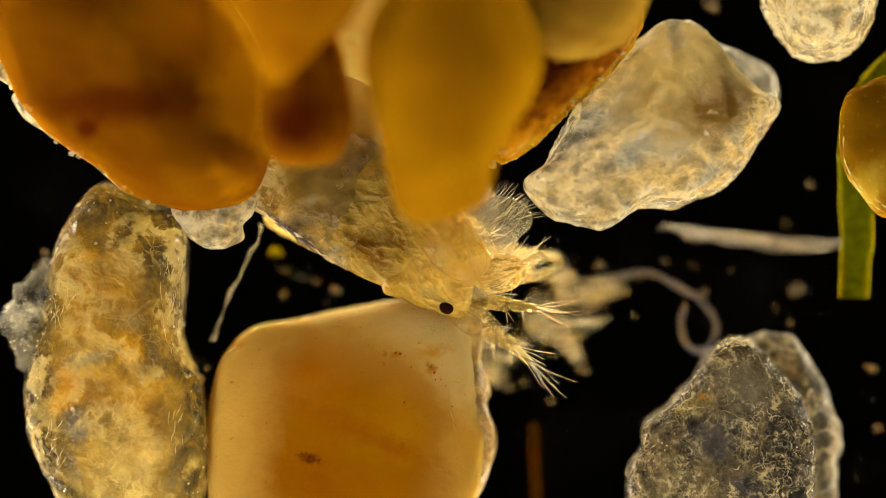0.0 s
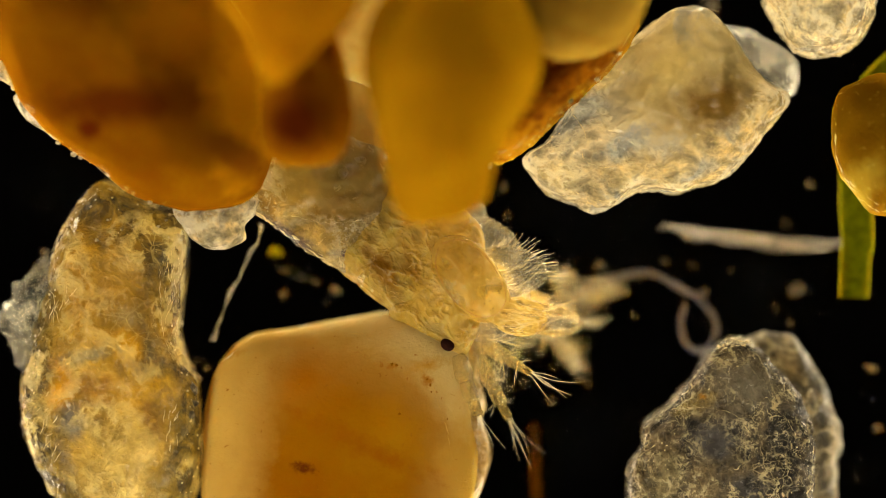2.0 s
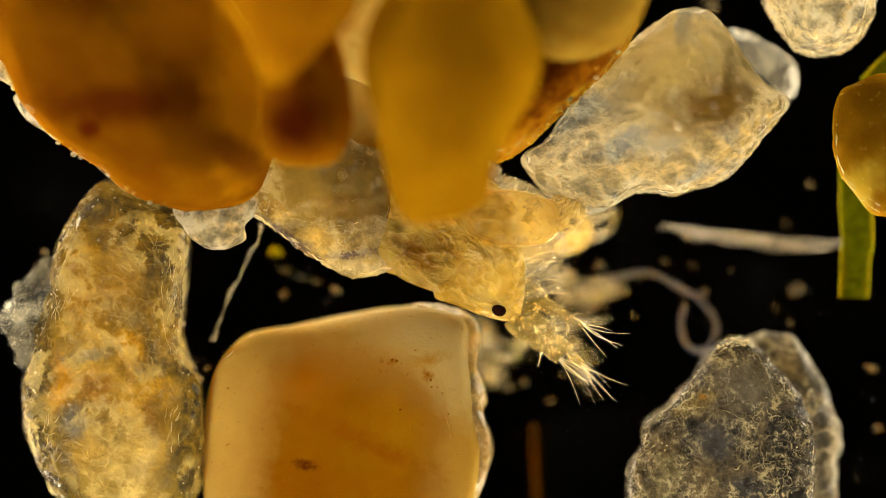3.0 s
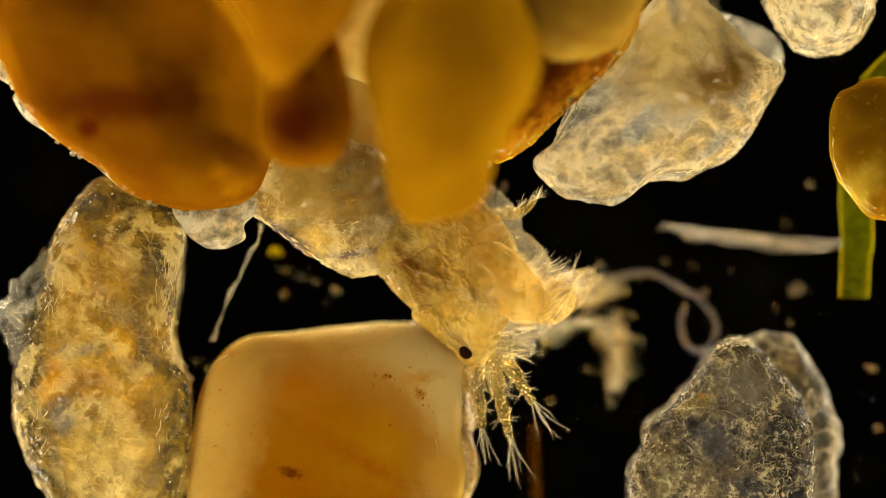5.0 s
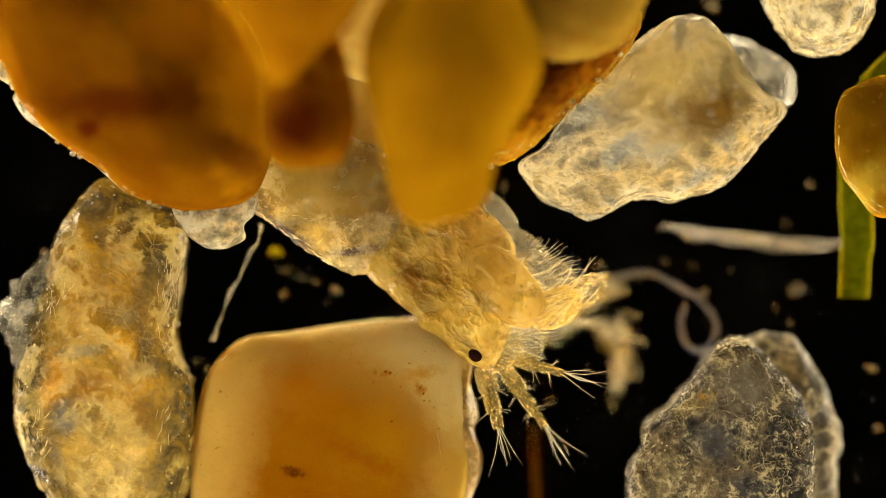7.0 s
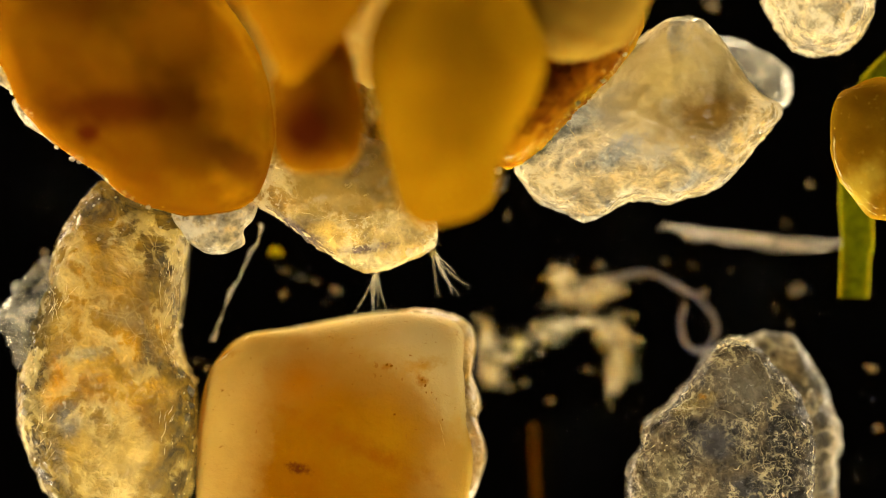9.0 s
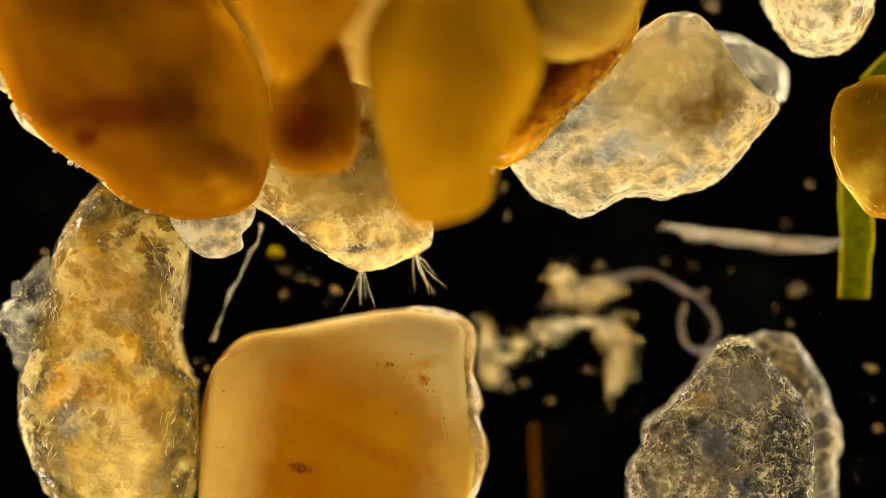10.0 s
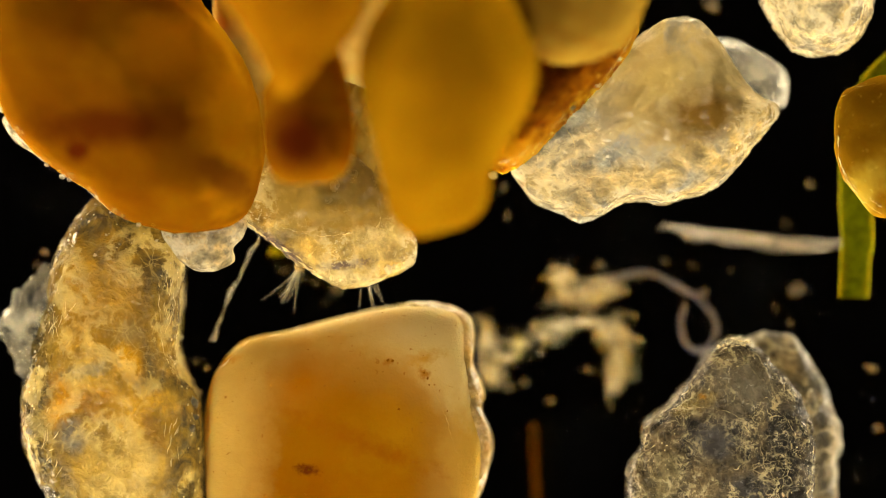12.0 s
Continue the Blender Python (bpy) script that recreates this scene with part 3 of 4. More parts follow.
flake = grain("clear_flake", [(60, 480), (95, 465), (110, 560), (90, 640), (60, 680), (35, 650), (12, 600), (8, 555), (30, 510)], (58, 575), 190, 35, M_CRYSTAL,
              "thin clear flake beside the long grain", category="flake", rough=16, size=22, seed=16)
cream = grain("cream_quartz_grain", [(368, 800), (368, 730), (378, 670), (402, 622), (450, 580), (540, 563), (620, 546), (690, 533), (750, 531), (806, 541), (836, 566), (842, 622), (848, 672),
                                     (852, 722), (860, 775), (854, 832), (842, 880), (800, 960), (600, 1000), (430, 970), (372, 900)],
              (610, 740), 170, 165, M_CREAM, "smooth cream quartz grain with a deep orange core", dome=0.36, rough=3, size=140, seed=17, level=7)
part("clear_rind", plate_on([(648, 541), (690, 531), (750, 526), (815, 534), (850, 560), (855, 600), (850, 640), (864, 682), (862, 722), (880, 775), (868, 832), (842, 884), (806, 890), (826, 830), (810, 770), (800, 710), (786, 640), (756, 588), (700, 556)],
                             (830, 690), (610, 740), 84, 18, dome=0.6, rough=5, size=34, seed=27, level=6, crackle=2.0, grain_size=30), M_RIND, cream, "clear pale rind with a bright wavy edge")
white = grain("frosted_quartz_grain", [(911, 304), (917, 281), (945, 268), (962, 248), (975, 227), (1029, 152), (1082, 104), (1136, 61), (1173, 35), (1205, 28), (1237, 32), (1259, 48), (1280, 72), (1312, 126), (1350, 166),
                                       (1377, 179), (1381, 198), (1360, 227), (1302, 297), (1270, 329), (1216, 345), (1184, 357), (1141, 350), (1104, 355), (1066, 377), (1040, 385), (1007, 372), (959, 358)],
              (1150, 210), 245, 120, M_WHITE, "blocky frosted white quartz grain with a brown smudge", dome=0.7, rough=5, size=60, seed=18, level=7, cut=3, crackle=2.5, grain_size=30, inner=0.35)
part("crystal", plate_on([(1250, 72), (1292, 60), (1345, 84), (1394, 118), (1404, 146), (1394, 186), (1340, 215), (1290, 190), (1255, 130)], (1330, 135), (1150, 210), 78, -70, rough=4, size=40, seed=4, level=6, cut=2), M_CRYSTAL, white, "clear colourless crystal grown on the grain")
part("knob", plate_on([(1000, 362), (1026, 352), (1060, 358), (1068, 374), (1042, 390), (1012, 384)], (1034, 370), (1150, 210), 30, 12, rough=3, size=18, seed=25), M_CLOUD, white, "bright rounded knob")
cloud = grain("white_quartz_grain", [(1350, 0), (1366, 40), (1390, 76), (1412, 98), (1450, 107), (1490, 98), (1530, 70), (1548, 20), (1545, -40), (1450, -90), (1370, -50)],
              (1450, 10), 210, 160, M_CLOUD, "cloudy white quartz grain", rough=7, size=45, seed=19, level=6, crackle=4.0, grain_size=26)
grey = grain("smoky_quartz_grain", [(1115, 870), (1120, 822), (1142, 785), (1145, 752), (1190, 715), (1230, 670), (1252, 632), (1285, 607), (1318, 600), (1342, 620), (1372, 655), (1405, 690),
                                    (1432, 740), (1443, 790), (1440, 840), (1430, 900), (1380, 970), (1200, 980), (1125, 930)],
             (1305, 790), 165, 160, M_GREY, "smoky grey wrinkled quartz grain", dome=0.32, rough=9, size=45, seed=20, level=7, crackle=4.0, grain_size=26, inner=0.6)
part("pale_edge", plate_on([(1300, 625), (1345, 594), (1395, 594), (1434, 632), (1464, 690), (1488, 770), (1484, 830), (1478, 900), (1400, 930), (1360, 760)], (1420, 760), (1305, 790), 95, -50,
                            rough=8, size=34, seed=23, level=6, crackle=3.0, grain_size=26), M_HAZE, grey, "pale translucent edge")
part("bulge", plate_on([(1203, 775), (1222, 740), (1265, 727), (1310, 740), (1334, 785), (1320, 828), (1270, 842), (1220, 824)], (1268, 784), (1305, 790), 46, 124, rough=3, size=30, seed=24, dome=0.9), M_GREY, grey,
     "smooth dark rounded bulge")
yellow = grain("yellow_quartz_grain", [(1497, 170), (1530, 148), (1600, 135), (1690, 190), (1710, 290), (1650, 375), (1570, 386), (1530, 352), (1500, 310), (1489, 250)],
               (1600, 260), 290, 120, M_YELLOW, "amber-yellow quartz grain on a strand of alga", rough=5, size=70, seed=21)

def skin_height(host, x, y):
    """Height of a grain's top over x, y (divisions in its own space), or None beside it."""
    if host.name not in SKINS:
        SKINS[host.name] = BVHTree.FromPolygons([v.co.copy() for v in host.data.vertices], [tuple(p.vertices) for p in host.data.polygons])
    hit = SKINS[host.name].ray_cast(Vector((x * D, y * D, 1.0)), Vector((0, 0, -1)))[0]
    return None if hit is None else hit.z / D


def crumbs(host, origin, places, material, label):
    """Small crumbs stuck to a grain: stage x, y, size, and the height over the grain's middle for those beside its top."""
    for n, (x, y, r, h) in enumerate(places):
        corners = [(x + r * (0.8 + 0.4 * ((k * 7 + n * 3) % 5) / 5) * math.cos(a), y + r * (0.7 + 0.4 * ((k * 5 + n) % 4) / 4) * math.sin(a)) for k, a in enumerate(np.linspace(0, 2 * math.pi, 8)[:-1])]
        top = skin_height(host, x - origin[0], origin[1] - y)
        part("crumb", plate_on(corners, (x, y), origin, r * 0.7, h if top is None else top - r * 0.45, rough=r * 0.2, size=r, seed=90 + n, level=3), material, host, label)


def rim_crumbs(host, count, arcs, material, label, seed=0, sizes=(1.2, 3.2), inset=(0.86, 0.99)):
    """Tiny crumbs scattered along stretches of a grain's outline (first and last corner of each)."""
    corners, centre = OUTLINES[host.name]
    rnd = random.Random(seed)
    places = []
    for _ in range(count):
        first, last = rnd.choice(arcs)
        u = rnd.uniform(first, last)
        a, b, f = corners[int(u) % len(corners)], corners[(int(u) + 1) % len(corners)], u % 1
        k = rnd.uniform(*inset)
        x, y = a[0] + (b[0] - a[0]) * f, a[1] + (b[1] - a[1]) * f
        places.append((centre[0] + (x - centre[0]) * k, centre[1] + (y - centre[1]) * k, rnd.uniform(*sizes), 0))
    crumbs(host, centre, places, material, label)


def drape(host, bm, way, radii, sides, lift=0.5):
    """A thin ridge along way (divisions in the grain's own space, y up), laid on the top of the grain."""
    points = []
    for x, y in way:
        top = skin_height(host, x, y)
        if top is not None:
            points.append((x, y, top + lift))
    if len(points) > 1:
        tube(bm, points, radii, sides, 1, 1)


def wrinkles(host, patches, material, seed=0, label="fine bright wrinkles", wide=0.6, wave=1.0):
    """Thin wavy folds lying on a part: patches of x, y, half width, half height, count, direction, spread, length (divisions, own space)."""
    rnd = random.Random(seed)
    bm = bmesh.new()
    for x, y, rx, ry, count, angle, spread, length in patches:
        for _ in range(count):
            cx, cy = x + rnd.gauss(0, 0.5) * rx, y + rnd.gauss(0, 0.5) * ry
            a, l, off = radians(angle + rnd.gauss(0, 0.5) * spread), length * rnd.uniform(0.35, 1.2), rnd.uniform(0, 50)
            way = []
            for i in range(9):
                u = i / 8 - 0.5
                bow = noise.noise(Vector((u * 2.2 + off, off, seed))) * l * 0.3 * wave + noise.noise(Vector((u * 7 + off, seed, off))) * 3.0 * wave
                way.append((cx + math.cos(a) * l * u - math.sin(a) * bow, cy + math.sin(a) * l * u + math.cos(a) * bow))
            w = wide * rnd.uniform(0.5, 1.2)
            drape(host, bm, way, [0.1, w * 0.7, w, w * 0.8, 0.1], 5, 0.0)
    part("creasing", bm, material, host, label)


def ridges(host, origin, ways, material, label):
    """Raised pale tubes along stage x, y points; most paint the bright light on edges."""
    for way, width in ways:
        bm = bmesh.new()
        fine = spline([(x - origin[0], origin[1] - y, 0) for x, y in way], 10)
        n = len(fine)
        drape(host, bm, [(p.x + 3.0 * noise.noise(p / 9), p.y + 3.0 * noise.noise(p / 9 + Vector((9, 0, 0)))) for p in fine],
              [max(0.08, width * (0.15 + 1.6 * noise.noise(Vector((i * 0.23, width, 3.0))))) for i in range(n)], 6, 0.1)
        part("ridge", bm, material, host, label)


# pale tubes give the grains their bright rim light as shape and colour
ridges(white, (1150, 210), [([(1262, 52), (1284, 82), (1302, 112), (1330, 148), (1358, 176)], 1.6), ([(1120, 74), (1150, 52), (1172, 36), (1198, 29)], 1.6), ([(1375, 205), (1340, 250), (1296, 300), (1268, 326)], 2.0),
                            ([(1216, 341), (1184, 353), (1150, 349)], 2.4), ([(1000, 215), (1020, 250), (1015, 290), (1050, 310), (1100, 300), (1150, 318)], 0.8)], M_GLINT, "pale ridge painting the bright edge light")
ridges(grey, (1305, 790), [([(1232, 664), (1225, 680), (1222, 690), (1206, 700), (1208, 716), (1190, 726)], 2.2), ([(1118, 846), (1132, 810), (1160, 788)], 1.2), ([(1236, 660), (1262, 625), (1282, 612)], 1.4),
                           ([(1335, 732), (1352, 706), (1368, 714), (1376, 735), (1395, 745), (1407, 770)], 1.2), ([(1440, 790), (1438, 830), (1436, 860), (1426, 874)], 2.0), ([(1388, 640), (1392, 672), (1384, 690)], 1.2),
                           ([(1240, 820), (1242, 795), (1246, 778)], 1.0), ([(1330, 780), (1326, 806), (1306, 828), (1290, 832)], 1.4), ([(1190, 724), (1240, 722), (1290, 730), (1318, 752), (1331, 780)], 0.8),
                           ([(1270, 618), (1285, 611), (1302, 605), (1324, 608)], 7.0), ([(1280, 618), (1300, 612), (1318, 612)], 5.0)], M_GLINT, "raised crest with a painted highlight")
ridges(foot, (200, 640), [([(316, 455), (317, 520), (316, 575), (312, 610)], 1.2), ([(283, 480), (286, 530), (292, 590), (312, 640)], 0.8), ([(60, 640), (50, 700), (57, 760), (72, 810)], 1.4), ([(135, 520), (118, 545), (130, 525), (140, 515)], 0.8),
                          ([(150, 360), (185, 340), (215, 345)], 1.4)], M_GLINT, "pale ridge painting the glassy shine of the edge")
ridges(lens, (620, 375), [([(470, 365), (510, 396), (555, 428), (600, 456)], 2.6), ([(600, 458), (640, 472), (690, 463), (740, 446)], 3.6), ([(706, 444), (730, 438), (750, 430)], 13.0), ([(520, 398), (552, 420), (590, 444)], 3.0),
                          ([(530, 372), (600, 386), (650, 380)], 1.2)], M_GLINT, "pale ridge painting the rim light and glint")
ridges(yellow, (1600, 260), [([(1492, 240), (1494, 280), (1506, 314), (1526, 344), (1548, 366), (1570, 380)], 2.2), ([(1500, 300), (1520, 330), (1545, 350), (1568, 366)], 1.8), ([(1498, 172), (1530, 154), (1568, 148)], 1.6)], M_HONEY, "yellow ridge painting glitter on the edge")
ridges(rust, (990, 140), [([(905, 276), (950, 244), (985, 208), (1026, 168), (1080, 122), (1125, 56)], 1.6), ([(880, 272), (915, 262), (940, 240)], 2.4)], M_HONEY, "pale ridge painting glitter on the edge")
ridges(orange, (220, 120), [([(22, 160), (60, 212), (100, 248), (135, 272), (178, 302), (205, 328), (250, 355), (300, 368)], 1.4)], M_HONEY, "thin pale ridge painting the rim light")
ridges(cream, (610, 740), [([(404, 626), (450, 584), (480, 575), (560, 561), (640, 545), (700, 535), (745, 531)], 2.0)], M_GLINT, "thin pale ridge painting the edge light")
ridges(cream, (610, 740), [([(768, 648), (784, 690), (800, 738), (810, 782), (824, 806)], 1.1), ([(806, 800), (820, 824), (836, 830)], 0.9), ([(812, 840), (830, 846), (846, 838)], 0.9), ([(600, 566), (640, 572), (700, 560)], 0.6)], M_HONEY, "fine golden crack")
crumbs(foot, (200, 640), [(342, 655, 9, 20), (352, 672, 8, 10), (346, 690, 12, 30), (350, 715, 8, 20), (344, 735, 9, 25), (322, 575, 5, 30), (60, 745, 8, 20), (70, 790, 7, 30)], M_CLEAR, "clear glittering crumb")
crumbs(cream, (610, 740), [(700, 625, 3.9, 146), (708, 627, 3.3, 146), (552, 812, 3.9, 178), (543, 809, 2.8, 178), (762, 650, 2.8, 130), (768, 660, 3.3, 130), (715, 712, 2.8, 175), (598, 578, 1.7, 60), (690, 645, 1.7, 152), (770, 672, 2.2, 135), (640, 660, 1.7, 150), (560, 600, 1.7, 90), (800, 720, 2.2, 150)], M_BROWN,
       "tiny rust-brown fleck")
crumbs(orange, (220, 120), [(128, 272, 6, 10), (140, 277, 5, 5), (100, 252, 4, 10), (22, 155, 6, 0), (262, 358, 5, 5)], M_CLOUD, "tiny white crumb")
crumbs(rust, (990, 140), [(872, 292, 9, 20), (1015, 178, 5, 40), (1062, 140, 5, 40), (1100, 95, 5, 40)], M_CLOUD, "tiny pale crumb")

# crumbs in the glint colour also paint points of glitter on the edges
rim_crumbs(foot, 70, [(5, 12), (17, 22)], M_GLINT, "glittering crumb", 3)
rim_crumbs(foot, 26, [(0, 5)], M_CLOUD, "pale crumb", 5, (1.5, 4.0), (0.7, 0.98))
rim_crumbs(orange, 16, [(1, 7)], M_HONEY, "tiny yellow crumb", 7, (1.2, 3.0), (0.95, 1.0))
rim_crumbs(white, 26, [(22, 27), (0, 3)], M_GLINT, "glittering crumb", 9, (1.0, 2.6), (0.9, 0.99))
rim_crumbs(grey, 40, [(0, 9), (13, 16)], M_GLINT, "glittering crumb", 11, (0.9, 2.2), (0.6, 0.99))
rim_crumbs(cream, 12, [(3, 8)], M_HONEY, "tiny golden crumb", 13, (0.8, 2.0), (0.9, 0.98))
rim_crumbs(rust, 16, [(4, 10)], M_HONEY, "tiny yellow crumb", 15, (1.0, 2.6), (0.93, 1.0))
# folds of the rind, made pale to paint the sparkle on them
wrinkles(foot, [(-100, 100, 24, 90, 16, 75, 40, 34), (104, 120, 10, 90, 16, 88, 16, 40), (-110, -120, 24, 80, 14, 70, 40, 26), (110, -110, 16, 70, 10, 80, 40, 24)], M_GLINT, 43, "fine folds with painted glints", 0.6, 0.5)

# ---- alga, fibres and detritus on the slide ----
bm = bmesh.new()
tube(bm, [(60, 200, 0), (0, 130, 5), (-35, 40, 10), (-40, -80, 5), (-38, -150, 0), (-42, -180, -3), (-45, -247, -5)], [20, 32, 34, 30, 28, 27, 26], 16, 0.4, 10, 1.5)
alga = tagged(part("green_alga", bm, M_ALGA), "green strand of alga under the yellow grain", "alga")
alga.location = (fx(1560), fy(280), 130 * D)

rnd = random.Random(5)
fibre = None
for k in range(7):
    bm = bmesh.new()
    o = [rnd.uniform(-9, 9) for _ in range(6)]
    tube(bm, [(-152 + 3 * o[0], 22 + o[1], 3 * k), (-110, 10 + 1.3 * o[2], 2 * k), (-50, 2 + 1.4 * o[3], k), (30, -6 + 1.4 * o[4], 0), (90, -8 + 1.4 * o[5], 0), (145 + 2 * o[2], -8 + o[1], 3)], [0.8, 1.8, 2.4, 2.2, 1.8, 0.7], 7, 1, 8, 1.6, k)
    strand = part("strand" if fibre else "pale_fibre", bm, M_THREAD if k % 2 else M_FIBRE, fibre)
    fibre = fibre or strand
tagged(fibre, "frayed pale fibre lying on the slide", "fibre")
fibre.location = (fx(1345), fy(425), 40 * D)

bm = bmesh.new()
tube(bm, [(-110, 38, 0), (-70, 50, 2), (-25, 58, 2), (21, 40, 0), (75, 5, 0), (102, -33, 0), (95, -65, 3), (67, -82, 6), (45, -65, 8), (38, -28, 8), (50, 2, 8)], [4, 5.5, 4.5, 5.5, 4.5, 5, 4, 5, 4, 4.2, 2.5], 10, 1, 8, 2.2)
curl = tagged(part("curled_filament", bm, M_FIBRE), "pale curled filament on the slide", "filament")
curl.location = (fx(1170), fy(540), 30 * D)

bm = bmesh.new()
tube(bm, [(42, 100, 0), (36, 72, 3), (18, 40, 0), (4, 6, 2), (-14, -22, 0), (-24, -52, 1), (-36, -84, 0), (-46, -108, 0)], [4.5, 1.4, 3.6, 1.2, 4.2, 1.0, 3.4, 5.5], 10, 1, 8, 4.0)
thread = tagged(part("beaded_thread", bm, M_THREAD), "thin beaded pale thread", "thread")
thread.location = (fx(420), fy(495), 190 * D)

bm = bmesh.new()
tube(bm, [(0, 70, 0), (2, 30, 2), (5, -40, 0), (14, -160, 0)], [4, 9, 9, 10], 12, 1, 6, 1.5)
rod = tagged(part("brown_rod", bm, M_ROD), "orange-brown rod of plant matter", "rod")
rod.location = (fx(945), fy(820), 16 * D)


ball = bmesh.new()
bmesh.ops.create_icosphere(ball, subdivisions=1, radius=1.0)
BALL = ([v.co.copy() for v in ball.verts], [[v.index for v in f.verts] for f in ball.faces])
ball.free()


def clump(name, lobes, at, height, material, label, seed=0, bits=150, threads=5):
    """Loose matter: ragged flakes and threads scattered round its lobes (x, y, rx, ry, rz)."""
    rnd = random.Random(seed)
    bm = bmesh.new()
    for x, y, rx, ry, rz in lobes:
        for k in range(bits):
            a, d = rnd.uniform(0, 2 * math.pi), abs(rnd.gauss(0, 0.62))
            cx, cy, cz = x + math.cos(a) * d * rx * 0.9, -y + math.sin(a) * d * ry * 0.9, rnd.uniform(-1, 1) * rz * 0.8
            r = max(1.5, min(rx, ry) * rnd.choice((0.05, 0.07, 0.1, 0.14, 0.2)))
            turn = Euler((rnd.uniform(0, 6), rnd.uniform(0, 6), rnd.uniform(0, 6))).to_matrix()
            made = []
            for n in BALL[0]:
                q = turn @ Vector((n.x * r, n.y * r * 0.8, n.z * r * 0.5))
                q *= 1 + 0.7 * noise.noise(n * 1.6 + Vector((k + seed, x, y)))
                made.append(bm.verts.new((q + Vector((cx, cy, cz))) * D))
            for f in BALL[1]:
                bm.faces.new([made[i] for i in f])
        for k in range(threads):
            a = rnd.uniform(0, 2 * math.pi)
            p = Vector((x, -y, 0))
            way = Vector((math.cos(a), math.sin(a), 0.1))
            side = Vector((-way.y, way.x, 0)) * rnd.uniform(-0.5, 0.5)
            l = max(rx, ry) * rnd.uniform(0.8, 1.4)
            tube(bm, [p, p + (way + side) * l * 0.5, p + way * l], [1.4, 1.2, 0.5], 6, 1, 4)
    for f in bm.faces:
        f.smooth = True
    ob = tagged(part(name, bm, material), label, "detritus")
    ob.location = (fx(at[0]), fy(at[1]), height * D)
    HOMES[ob.name] = (at[0], at[1], height)
    return ob


flock = clump("detritus_flock", [(-50, 75, 30, 9, 8), (-85, 90, 28, 9, 8), (-20, 62, 28, 9, 8), (0, 0, 45, 35, 18), (45, 5, 35, 25, 15), (-15, -30, 25, 22, 12), (70, -10, 30, 20, 12), (20, 50, 40, 14, 10), (-30, 60, 30, 12, 8)], (1010, 520), 40, M_DETRITUS,
              "pale yellow flock of detritus on the slide", 40)
tuft = clump("detritus_tuft", [(0, -30, 32, 40, 14), (-5, 20, 28, 40, 14), (-12, 55, 18, 25, 12), (-30, -35, 24, 20, 10)], (1103, 625), 50, M_DETRITUS, "ragged golden tuft of detritus", 50)
scrap = clump("detritus_scrap", [(0, -20, 22, 45, 10), (5, 40, 26, 30, 10), (40, 15, 26, 12, 8)], (862, 620), 30, M_DETRITUS, "thin golden scrap of detritus", 60)
for n, (x, y, r, h) in enumerate([(485, 445, 20, 45), (1414, 515, 23, 40), (1402, 573, 8, 60), (1550, 655, 16, 30), (1250, 520, 14, 20), (1265, 5, 20, 40), (75, 445, 14, 150),
                                  (500, 522, 12, 30), (592, 515, 14, 60), (930, 680, 8, 20), (975, 712, 10, 20), (500, 480, 9, 20), (560, 498, 8, 20), (1160, 750, 13, 30), (1062, 470, 12, 20),
                                  (530, 492, 7, 25), (575, 540, 6, 40), (893, 330, 8, 20), (900, 382, 9, 15), (1045, 655, 8, 15), (905, 690, 8, 20), (1182, 462, 8, 20), (1232, 472, 7, 25), (1300, 480, 7, 15),
                                  (1440, 325, 11, 10), (1375, 545, 6, 15), (1395, 395, 7, 20), (345, 640, 6, 60), (365, 655, 8, 80), (60, 470, 9, 120), (30, 520, 10, 120), (1560, 760, 14, 40), (1125, 560, 8, 20)]):
    corners = [(x + r * 0.55 * (1 + 0.3 * math.sin(3 * a + n)) * math.cos(a), y + r * 0.5 * (1 + 0.3 * math.cos(2 * a + n * 2)) * math.sin(a)) for a in np.linspace(0, 2 * math.pi, 11)[:-1]]
    grain("detritus_speck", corners, (x, y), h, r * 0.4, M_ALGA if n == 0 else M_SPECK, "small rounded speck of detritus", "detritus", rough=r * 0.12, size=r * 0.6, seed=70 + n, level=3)


bm = bmesh.new()
rnd = random.Random(77)
for x0, y0, x1, y1, count in ((380, 430, 600, 560, 30), (880, 320, 1130, 480, 22), (900, 640, 1140, 870, 22), (1150, 440, 1560, 600, 30), (1420, 120, 1500, 420, 12), (10, 260, 90, 460, 12), (1500, 600, 1560, 870, 8)):
    for _ in range(count):
        r = rnd.choice((0.5, 0.6, 0.7, 1.0)) * D
        m = Matrix.Translation((fx(rnd.uniform(x0, x1)), fy(rnd.uniform(y0, y1)), rnd.choice((30, 150, 300)) * D))
        bmesh.ops.create_icosphere(bm, subdivisions=1, radius=r, matrix=m)
tagged(part("dust", bm, M_FIBRE), "fine pale dust motes afloat over the slide", "dust", kind="stuff")


# ---- the crustacean: its own x points to its head, y to its belly; the origin is its visible eye ----
tanaid = tagged(new("small_crustacean"), "translucent amber crustacean leaning out of a tube of sand grains", "crustacean")


def plate(corners, centre, half, height, **shape):
    bm = pebble([(x, -y) for x, y in corners], (centre[0], -centre[1]), half, **shape)
    bmesh.ops.translate(bm, vec=(centre[0] * D, centre[1] * D, height * D), verts=bm.verts)
    return bm


